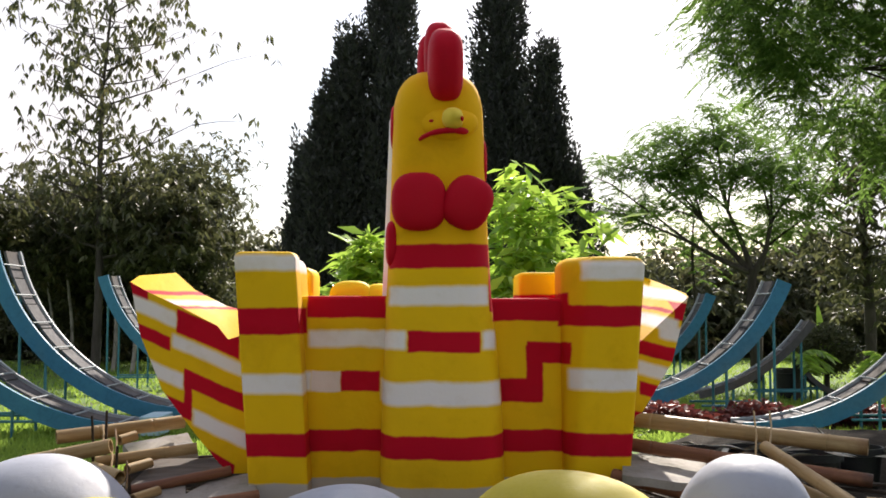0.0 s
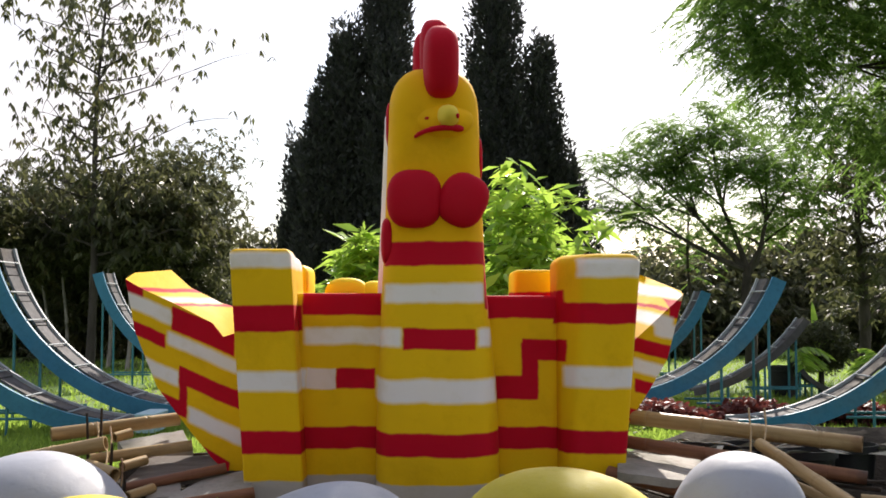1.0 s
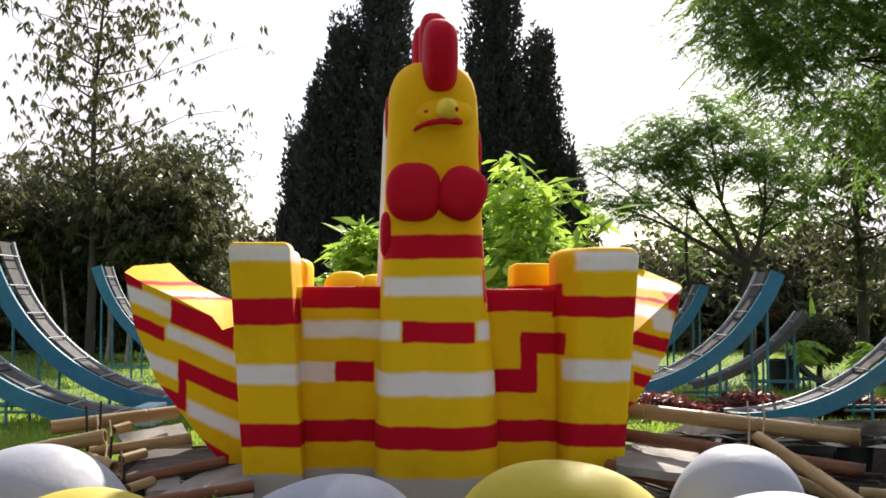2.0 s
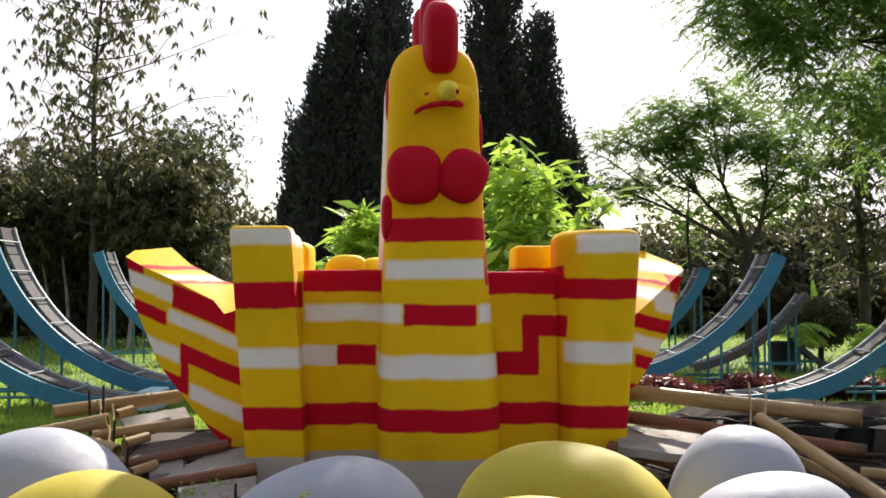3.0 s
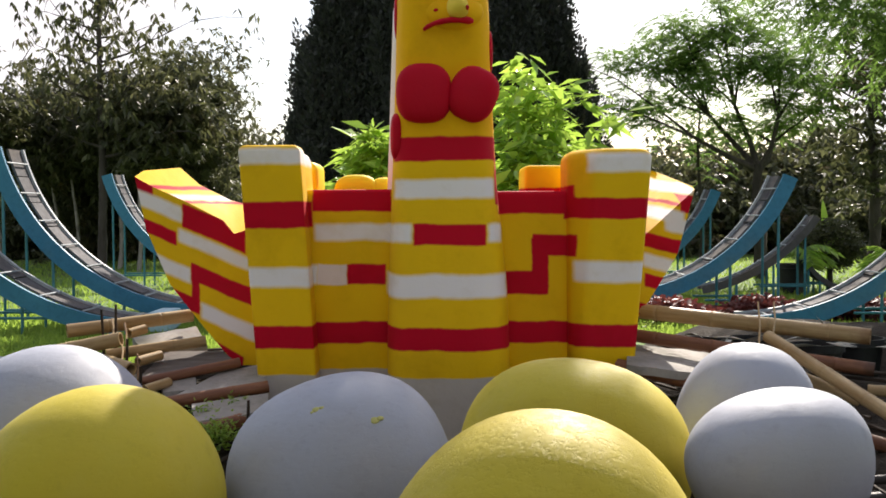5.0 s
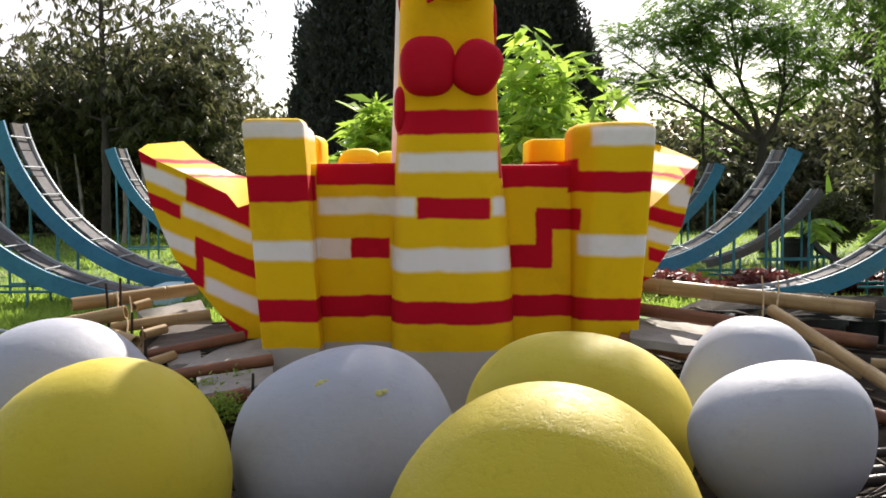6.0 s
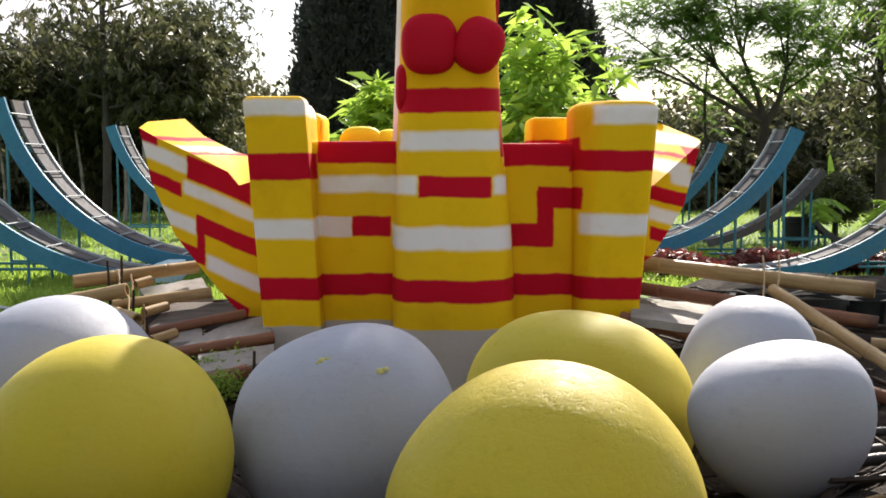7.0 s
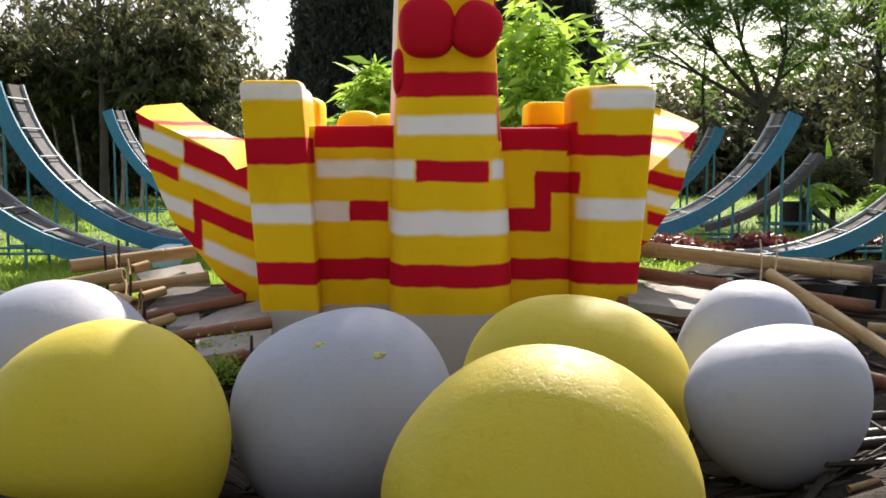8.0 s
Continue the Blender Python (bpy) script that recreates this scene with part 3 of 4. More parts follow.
def cypress(spot, spires, seed, label):
    """Dark columnar conifer: pointed spires (dx, dy, radius, height) clothed in upright feathery plumes."""
    rs = np.random.RandomState(seed)
    root = new("cypress_tree")
    root.location = spot
    tagged(root, label, "tree", "cypress trees")
    bm = bmesh.new()
    tube(bm, [(0, 0, -0.1), (0, 0, 1.5), (0, 0, 4)], [0.22, 0.18, 0.1], 10)
    part("trunk", bm, M_BARK, root)
    cs, ds = [], []
    core = bmesh.new()
    for dx, dy, r, h in spires:
        rings = []
        for j in range(15):
            u = j / 14
            w = r * 0.5 * (min(1, u / 0.12 + 0.35) * (1 - u ** 2.7)) + 0.01
            rings.append([Vector((dx + w * math.cos(t) * (1 + 0.25 * noise.noise(Vector((math.cos(t) * 2, u * 9, dx)))), dy + w * math.sin(t), 0.4 + u * (h * 0.93 - 0.4))) for t in [2 * math.pi * i / 14 for i in range(14)]])
        loft(core, rings)
        plumes = int(95 * r * h)
        u = rs.uniform(0, 1, plumes) ** 1.1
        a = rs.uniform(0, 2 * np.pi, plumes)
        w = r * np.minimum(1, u / 0.12 + 0.35) * (1 - u ** 2.7) * rs.uniform(0.62, 1.0, plumes)
        foot = np.stack([dx + w * np.cos(a), dy + w * np.sin(a), 0.2 + u * (h - 0.75)], 1)
        tall = rs.uniform(0.45, 0.95, plumes)
        lean = np.stack([np.cos(a) * 0.22, np.sin(a) * 0.22, np.ones(plumes)], 1) + rs.normal(size=(plumes, 3)) * 0.07
        per = 64
        v = np.tile(np.linspace(0, 1, per), plumes)
        k = np.repeat(np.arange(plumes), per)
        t = rs.uniform(0, 2 * np.pi, plumes * per)
        fat = 0.15 * np.sin(np.pi * np.clip(v * 0.9 + 0.1, 0, 1)) ** 0.8 * rs.uniform(0.3, 1, plumes * per)
        out = np.stack([np.cos(t), np.sin(t), np.zeros(plumes * per)], 1)
        cs.append(foot[k] + lean[k] * (tall[k] * v)[:, None] + out * fat[:, None])
        ds.append(lean[k] + out * 0.75 + rs.normal(size=(plumes * per, 3)) * 0.25)
    part("crown_core", core, M_CYPRESS, root)
    part("crown", leaf_cloud("crown", np.concatenate(cs), np.concatenate(ds), 0.11, 0.045, M_CYPRESS, seed, 0, 0.0), None, root)


cypress((-1.75, 20.5, 0), [(0.72, 0.3, 0.66, 10.2), (-0.12, 0, 0.70, 7.2), (-1.0, 0.2, 0.46, 5.0), (-0.55, -0.1, 0.72, 5.9), (0.75, -0.3, 0.66, 6.6), (-0.75, -0.3, 0.66, 4.4), (-1.12, 0, 0.38, 3.7)], 11, "tall dark green columnar cypress with several spires")
cypress((1.45, 20.5, 0), [(-0.27, 0.3, 0.70, 10.2), (0.64, 0.1, 0.52, 6.8), (0.05, -0.2, 0.76, 5.6), (0.82, 0, 0.55, 5.2), (1.12, -0.1, 0.52, 4.4)], 12, "tall dark green columnar cypress with a lower side spire")


def branchy(root, rs, start, trunk_h, r0, limbs, reach, rise, lean=(0, 0), bark=None):
    """Trunk and curved limbs with twigs; gives the twig ends."""
    bm = bmesh.new()

    def stem(u):
        return Vector((lean[0] * u * u + 0.06 * math.sin(u * 7), lean[1] * u * u, -0.1 + (trunk_h + 0.1) * u))

    tube(bm, [stem(i / 10) for i in range(11)], [r0 * (1 - 0.8 * i / 10) for i in range(11)], 10)
    part("trunk", bm, bark or M_BARK, root)
    ends = []
    for i in range(limbs):
        u = start + (1 - start) * (i + rs.uniform(0, 0.6)) / limbs
        o = stem(min(u, 1))
        a = i * 2.4 + rs.uniform(-0.4, 0.4)
        l = reach * rs.uniform(0.6, 1.2)
        d = Vector((math.cos(a), math.sin(a), rise * rs.uniform(0.6, 1.3)))
        pts = [o + d * l * s + Vector((0.05 * l * math.sin(s * 6 + i), 0, 0.16 * l * s * s)) for s in (0, 0.3, 0.6, 1.0)]
        bm = bmesh.new()
        rr = r0 * 0.42 * (1 - 0.6 * u)
        tube(bm, pts, [rr, rr * 0.75, rr * 0.5, rr * 0.2], 6)
        for s in range(4):
            q0 = pts[1 + s % 3]
            e = q0 + Vector(rs.normal(size=3)) * l * 0.28 + Vector((0, 0, 0.1 * l))
            tube(bm, [q0, (q0 + e) / 2 + Vector((0, 0, 0.03 * l)), e], [rr * 0.4, rr * 0.25, rr * 0.1], 5)
            ends.append(e)
        ends += [pts[3], pts[2]]
        part("limb", bm, bark or M_BARK, root)
    return ends


def rosettes(centres, count, rs, droop):
    """Bases and directions of leaves that spring in bunches from twig tips."""
    c = np.repeat(centres, count, 0)
    n = len(c)
    a = np.tile(np.arange(count) * 2.4, len(centres)) + rs.uniform(0, 6.3, n)
    d = np.stack([np.cos(a), np.sin(a), rs.uniform(-0.9, 0.6, n) - droop], 1)
    return c + rs.normal(size=(n, 3)) * 0.03, d


def fronds(centres, rs, length, leaflets, droop):
    """Bases and directions of small leaflets set in two rows along arching stalks."""
    n = len(centres)
    a = rs.uniform(0, 2 * np.pi, n)
    d = np.stack([np.cos(a), np.sin(a), rs.uniform(-0.35, 0.45, n)], 1)
    side = np.stack([-np.sin(a), np.cos(a), rs.uniform(-0.3, 0.3, n)], 1)
    cs, ds = [], []
    for i in range(leaflets):
        u = (i + 1) / leaflets
        p = centres + d * length * u + np.array([0, 0, -1.0]) * length * droop * u * u
        for sgn in (1, -1):
            cs.append(p)
            ds.append(side * sgn * (1.1 - 0.5 * u) + d * 0.6 + np.array([0, 0, -0.25]))
    return np.concatenate(cs), np.concatenate(ds)


def broadleaf(spot, h, r0, limbs, reach, rise, leaf, material, per, spread, seed, label, start=0.3, lean=(0, 0), droop=0.4, squash=0.8, bunch=7, feathery=0.0, kind_name="broadleaf_tree", group="park trees", bark=None):
    rs = np.random.RandomState(seed)
    root = new(kind_name)
    root.location = spot
    tagged(root, label, "bush" if kind_name == "bush" else "tree", group)
    ends = branchy(root, rs, start, h, r0, limbs, reach, rise, lean, bark)
    base = np.concatenate([rs.normal(size=(per, 3)) * np.array([spread, spread, spread * squash]) + np.array(e) for e in ends])
    if feathery:
        c, d = fronds(base, rs, feathery, 13, 0.35)
    else:
        c, d = rosettes(base, bunch, rs, droop)
    part("crown", leaf_cloud("crown", c, d, leaf[0], leaf[1], material, seed, 0.1), None, root)


def drooping_tree():
    """The feathery tree at the lawn's edge whose branches hang into view."""
    rs = np.random.RandomState(79)
    spot = Vector((10.6, 15.2, 0))
    root = new("broadleaf_tree")
    root.location = spot
    tagged(root, "tall tree with branches of drooping feathery leaves", "tree", "park trees")
    bm = bmesh.new()
    tube(bm, [(0, 0, -0.1), (-0.1, 0, 3), (-0.3, 0.1, 5.5), (-0.5, 0, 8), (-0.6, 0, 10)], [0.3, 0.25, 0.2, 0.14, 0.05], 12)
    part("trunk", bm, M_BARK, root)
    for z0, tip in ((4.2, (-5.6, 0.2, 6.4)), (5.2, (-6.2, 0, 7.0)), (6.0, (-5.0, 0.6, 8.2)), (4.0, (-4.6, -0.5, 5.0)), (3.6, (-3.4, 0.4, 4.6)), (6.8, (-3.2, 0.9, 9.2)), (3.2, (-2.2, 0.8, 3.9)), (6.6, (-7.2, -0.2, 9.0))):
        bm = bmesh.new()
        o, e = Vector((-0.2, 0, z0)), Vector(tip)
        pts = [o.lerp(e, u) + Vector((0, 0, 0.6 * math.sin(math.pi * u))) for u in (0, 0.25, 0.5, 0.75, 1)]
        tube(bm, pts, [0.11, 0.085, 0.06, 0.035, 0.012], 7)
        for k in range(10):
            q = pts[1 + k % 4]
            t2 = q + Vector(rs.normal(size=3)) * 0.75
            tube(bm, [q, (q + t2) / 2 + Vector((0, 0, 0.08)), t2], [0.025, 0.016, 0.006], 5)
        part("limb", bm, M_BARK, root)
    n = 5600
    x = 3.95 + 5.6 * rs.uniform(0, 1, n) ** 0.75
    low = np.interp(x, [3.8, 4.5, 5.3, 6.0, 6.8, 9.6], [5.7, 5.1, 4.1, 3.9, 3.4, 3.2])
    z = low + rs.uniform(0, 1, n) * (np.interp(x, [3.9, 5.0, 6.2], [6.9, 7.2, 8.8]) - low)
    y = 15.0 + rs.normal(size=n) * 0.9
    keep = np.array([noise.noise(Vector((a, b, c)) * 0.95) > -0.18 for a, b, c in zip(x, y, z)])
    p = np.stack([x, y, z], 1)[keep] - np.array(spot)
    # unseen frond cluster ending the longest limb, added to shade the eggs
    shade_tuft = rs.normal(size=(150, 3)) * np.array([0.22, 0.3, 0.2]) + np.array([-7.55, -0.2, 8.8])
    p = np.concatenate([p, shade_tuft])
    c, d = fronds(p, rs, 0.55, 15, 0.6)
    part("crown", leaf_cloud("crown", c, d, 0.115, 0.028, M_LEAF_MID, 80, 0.2), None, root)


def feathery_tree():
    """A spreading tree on a forked trunk: thin limbs that end in flat pads of feathery fronds."""
    rs = np.random.RandomState(24)
    root = new("broadleaf_tree")
    root.location = (6.65, 22.0, 0)
    tagged(root, "spreading forked tree with flat pads of feathery leaves", "tree", "park trees")
    bm = bmesh.new()
    tube(bm, [(0.05, 0, -0.1), (0.04, 0, 0.9), (-0.05, 0, 1.7), (0.0, 0, 2.4)], [0.17, 0.14, 0.12, 0.11], 10)
    part("trunk", bm, M_BARK, root)
    fork = Vector((0, 0, 2.3))
    pads = []
    # main boughs, each with the pads (dx, dz, size) that its limbs carry
    boughs = (((-0.95, 3.5), ((-2.8, 4.75, 0.42), (-2.2, 5.05, 0.45), (-1.65, 5.4, 0.45), (-1.85, 4.5, 0.4), (-2.0, 3.75, 0.25))),
              ((-0.45, 3.7), ((-0.85, 5.95, 0.34), (-1.05, 5.2, 0.5), (-0.15, 5.55, 0.42), (-1.3, 4.0, 0.32))),
              ((0.35, 3.4), ((-0.1, 4.5, 0.45), (0.7, 4.9, 0.5), (1.15, 4.2, 0.42), (0.25, 3.7, 0.36))),
              ((0.45, 2.9), ((0.85, 3.2, 0.32), (1.5, 3.5, 0.3), (-0.55, 3.2, 0.28))),
              ((-1.3, 3.0), ((-3.3, 3.6, 0.16), (-2.7, 3.35, 0.16), (-3.6, 4.6, 0.14))))
    for (bx, bz), ends in boughs:
        deep = rs.uniform(-0.5, 0.5)
        knee = Vector((bx, deep, bz))
        bm = bmesh.new()
        tube(bm, [fork, fork.lerp(knee, 0.5) + Vector((0.06, 0, -0.08)), knee], [0.075, 0.055, 0.04], 7)
        for dx, dz, size in ends:
            tip = Vector((dx, deep + rs.uniform(-0.7, 0.7), dz))
            sag = Vector((rs.uniform(-0.1, 0.1), 0, 0.16))
            tube(bm, [knee, knee.lerp(tip, 0.35) + sag * 0.6, knee.lerp(tip, 0.7) + sag, tip], [0.033, 0.024, 0.016, 0.007], 6)
            pads.append((tip, size))
            for q in range(5):
                o = knee.lerp(tip, 0.5 + 0.1 * q) + sag * 0.8
                e = o + Vector((rs.normal() * size, rs.normal() * size * 0.7, rs.uniform(-0.05, 0.3)))
                tube(bm, [o, o.lerp(e, 0.5) + Vector((0, 0, 0.05)), e], [0.014, 0.010, 0.004], 5)
                pads.append((e, size * 0.6))
        part("limb", bm, M_BARK, root)
    base = np.concatenate([rs.normal(size=(int(7 + 230 * size * size), 3)) * np.array([size * 0.66, size * 0.66, size * 0.45]) + np.array(tip) for tip, size in pads])
    c, d = fronds(base, rs, 0.42, 12, 0.4)
    part("crown", leaf_cloud("crown", c, d, 0.085, 0.027, M_LEAF_MID, 25, 0.1), None, root)


drooping_tree()
broadleaf((-8.45, 25.0, 0), 9.5, 0.12, 38, 1.9, 0.24, (0.21, 0.075), M_LEAF_DARK, 4, 0.30, 21, "tall slender tree with sparse drooping leaves", 0.30, (0.25, 0), 1.2, bunch=5)
broadleaf((-7.7, 29.0, 0), 5.0, 0.2, 20, 1.45, 0.40, (0.19, 0.06), M_LEAF_DARK, 62, 0.40, 22, "dense rounded tree with olive green leaves", 0.22)
broadleaf((-10.6, 30.0, 0), 3.8, 0.2, 16, 2.1, 0.35, (0.22, 0.07), M_LEAF_DARK, 58, 0.5, 23, "dense rounded tree with olive green leaves", 0.25)
feathery_tree()
broadleaf((5.75, 23.4, 0), 4.2, 0.07, 7, 0.8, 0.6, (0.09, 0.028), M_LEAF_MID, 4, 0.2, 26, "thin young tree with fine feathery leaves", 0.55, (0.0, 0), feathery=0.4)
broadleaf((9.5, 23.0, 0), 5.4, 0.16, 16, 1.1, 0.35, (0.24, 0.085), M_LEAF_DARK, 5, 0.36, 27, "slender dark tree at the lawn edge", 0.3)
for i in range(17):
    x = -27 + i * 3.4
    tall = 2.9 + 0.6 * math.sin(i * 1.7) if x < -10 else 2.1 + 0.5 * math.sin(i * 1.7)
    broadleaf((x, 39 + 3 * math.sin(i * 2.1), 0), tall, 0.18, 12, 2.2, 0.3, (0.30, 0.12), M_LEAF_DARK, 60, 0.7, 40 + i, "shaded park tree in the row behind the lawn", 0.30 if x < -4 else 0.12)
for i, x in enumerate((-13.2, -12.1, -11.4, -9.9, -9.0, -7.6, -10.6, -8.3, -6.8)):
    broadleaf((x, 26.5 + 1.5 * math.sin(i * 2.3), 0), 3.9 + 0.3 * math.sin(i), 0.06, 5, 0.7, 0.6, (0.22, 0.07), M_LEAF_DARK, 18, 0.34, 130 + i, "thin pale young trunk with a small leafy top", 0.7, (0.3 * math.sin(i * 4), 0), bark=M_PALE_BARK)
# undergrowth closing the view under the crowns
for i in range(12):
    x = -21 + i * 3.9
    broadleaf((x, 33.5 + 1.2 * math.sin(i * 3.3), 0), 0.9, 0.06, 9, 1.5, 0.35, (0.36, 0.10), M_LEAF_DARK, 26, 0.42, 70 + i, "dark shrub in the shade below the trees", 0.1, kind_name="bush", group="shrubs")
# unseen trees added behind the camera to cut skylight on the statue's front
for i, (x, y, h, reach) in enumerate(((-7.5, -2.0, 6.5, 3.6), (7.0, -2.5, 6.5, 3.6))):
    broadleaf((x, y, 0), h, 0.25, 16, reach, 0.3, (0.55, 0.24), M_LEAF_DARK, 45, 0.8, 100 + i, "large leafy tree added out of view to block skylight", 0.3)
# bushes behind the statue
BUSH = "sunlit bush with long bright green leaves"
broadleaf((0.78, 9.3, 0), 2.1, 0.05, 16, 0.48, 0.85, (0.22, 0.068), M_LEAF_BRIGHT, 5, 0.15, 31, BUSH, 0.25, (0.1, 0), -0.1, bunch=7, kind_name="bush", group="shrubs")
broadleaf((-0.70, 9.0, 0), 1.95, 0.035, 8, 0.24, 1.1, (0.23, 0.065), M_LEAF_BRIGHT, 4, 0.08, 32, BUSH, 0.4, (0, 0), -0.2, bunch=7, kind_name="bush", group="shrubs")


def red_bed():
    rs = np.random.RandomState(5)
    n = 5200
    x, y = rs.uniform(2.3, 8.5, n), rs.uniform(12.9, 13.7, n)
    z = rs.uniform(0.0, 0.27, n) * (0.8 + 0.3 * np.sin(x * 5))
    c, d = rosettes(np.stack([x, y, z], 1), 5, rs, -0.3)
    tagged(new("red_hedge", leaf_cloud("red_hedge", c, d, 0.11, 0.05, M_RED_LEAF, 6)), "low bed of dark red leafy plants", "plant bed", kind="stuff")


red_bed()


def palm(spot, h, count, length, seed, label):
    rs = np.random.RandomState(seed)
    root = new("palm_plant")
    root.location = spot
    tagged(root, label, "plant", "palms")
    bm = bmesh.new()
    tube(bm, [(0, 0, -0.05), (0.02, 0, h * 0.5), (0, 0, h)], [0.09, 0.07, 0.05], 8)
    part("trunk", bm, M_BARK, root)
    for i in range(count):
        a = i * 2.4
        rise = rs.uniform(0.3, 1.2)
        cs, ds = [], []
        for k in range(26):
            u = (k + 1) / 26
            p = np.array([math.cos(a) * length * u, math.sin(a) * length * u, h + length * (rise * u - 0.95 * u * u)])
            for sgn in (1, -1):
                cs.append(p)
                ds.append(np.array([-math.sin(a) * sgn + math.cos(a) * 0.7, math.cos(a) * sgn + math.sin(a) * 0.7, -0.35]))
        part("frond", leaf_cloud("frond", cs, ds, 0.26, 0.05, M_LEAF_BRIGHT, seed + i), None, root)


def broad_leaved_plant(spot, leaves, label):
    """A clump of large paddle leaves, each a bent blade with a raised midrib."""
    root = new("banana_plant")
    root.location = spot
    tagged(root, label, "plant", "leafy plants")
    bm = bmesh.new()
    tube(bm, [(0, 0, -0.05), (0.01, 0, 0.35), (0, 0, 0.6)], [0.06, 0.05, 0.035], 8)
    part("stem", bm, M_LEAF_BRIGHT, root)
    for turn, rise, length, wide in leaves:
        a = radians(turn)
        bm = bmesh.new()
        rows = []
        for i in range(13):
            u = i / 12
            p = Vector((math.cos(a) * length * u * (0.25 + 0.6 * u * (1 - rise)), math.sin(a) * length * u * 0.4, 0.5 + length * (rise * u - 0.35 * u * u * (1.3 - rise))))
            w = wide * (math.sin(math.pi * min(1, 0.06 + u * 0.94)) ** 0.7) * 0.5
            side = Vector((-math.sin(a), math.cos(a), 0)) * 0.55 + Vector((math.cos(a), 0, 0)) * 0.8
            rows.append([bm.verts.new(p + side * w * k + Vector((0, 0, 0.06 * abs(k) * wide + 0.008 * math.sin(i * 2 + k)))) for k in (-1, -0.5, 0, 0.5, 1)])
        for r0, r1 in zip(rows, rows[1:]):
            for k in range(4):
                bm.faces.new((r0[k], r0[k + 1], r1[k + 1], r1[k]))
        part("leaf", bm, M_LEAF_BRIGHT, root)


broad_leaved_plant((6.75, 18.2, 0), ((80, 1.0, 1.25, 0.32), (20, 0.85, 1.0, 0.26), (170, 0.6, 1.0, 0.26), (290, 0.7, 0.9, 0.22)), "banana plant with upright bright green paddle leaves")
palm((5.9, 17.2, 0), 0.75, 7, 0.5, 91, "small palm with arching bright green fronds")
palm((8.2, 19.0, 0), 0.6, 7, 0.6, 92, "small palm with arching bright green fronds")


def topiary(spot, r, seed):
    rs = np.random.RandomState(seed)
    root = new("clipped_shrub")
    root.location = spot
    tagged(root, "dark green clipped round shrub on the lawn", "bush", "shrubs")
    bm = bmesh.new()
    tube(bm, [(0, 0, -0.05), (0, 0, r * 1.3)], [0.05, 0.04], 8)
    part("trunk", bm, M_BARK, root)
    v = rs.normal(size=(1500, 3))
    v /= np.linalg.norm(v, axis=1)[:, None]
    c = v * r * rs.uniform(0.6, 1.0, (1500, 1)) * np.array([1, 1, 0.8]) + np.array([0, 0, r * 1.5])
    part("crown", leaf_cloud("crown", *rosettes(c, 4, rs, -0.2), 0.09, 0.035, M_LEAF_DARK, seed), None, root)


topiary((6.7, 18.0, 0), 0.55, 95)
topiary((8.0, 17.0, 0), 0.5, 96)
topiary((4.9, 24.0, 0), 0.6, 97)


def grass():
    rs = np.random.RandomState(8)
    parts = []
    for n, x0, x1, y0, y1 in ((26000, -7.5, -1.9, 7.9, 14.5), (22000, 2.2, 9, 9.5, 17), (22000, -13, 13, 14, 30)):
        p = np.stack([rs.uniform(x0, x1, n), rs.uniform(y0, y1, n), np.full(n, -0.04)], 1)
        parts.append(p)
    c = np.concatenate(parts)
    c = c[np.hypot(c[:, 0], c[:, 1] - 5.2) > 4.05]
    d = rs.normal(size=c.shape) * np.array([0.5, 0.5, 0.1]) + np.array([0, 0, 1.0])
    tagged(new("lawn_grass", leaf_cloud("lawn_grass", c, d, 0.16, 0.02, M_GRASS, 9)), "tufts of sunlit green lawn grass", "grass", kind="stuff")


grass()


# ---- bamboo nest ----
def bamboo(a, b, r, dark=False, label="", material=None):
    """A hollow pole with swollen joints and an open end."""
    a, b = Vector(a), Vector(b)
    length = (b - a).length
    bm = bmesh.new()
    rings = []
    n = 14
    stops = [(0.0, 1.0)]
    s = 0.22
    while s < length - 0.08:
        stops += [(s - 0.025, 1.0), (s - 0.008, 1.07), (s, 0.97), (s + 0.008, 1.07), (s + 0.025, 1.0)]
        s += 0.36
    stops.append((length, 1.0))
    for s, k in stops:
        rings.append([Vector((r * k * math.cos(2 * math.pi * i / n), r * k * math.sin(2 * math.pi * i / n), s)) for i in range(n)])
    inner = r * 0.78
    rings.append([Vector((inner * math.cos(2 * math.pi * i / n), inner * math.sin(2 * math.pi * i / n), length)) for i in range(n)])
    rings.append([Vector((inner * math.cos(2 * math.pi * i / n), inner * math.sin(2 * math.pi * i / n), length - 0.12)) for i in range(n)])
    loft(bm, rings)
    ob = new("bamboo_pole", finish("bamboo_pole", bm, material or (M_BAMBOO_DARK if dark else M_BAMBOO), True, 50))
    ob.matrix_world = Matrix.Translation(a) @ (b - a).to_track_quat("Z", "Y").to_matrix().to_4x4()
    tagged(ob, label or ("weathered dark brown bamboo pole in the nest" if dark else "dry tan bamboo pole in the nest"), "bamboo pole", "nest poles")


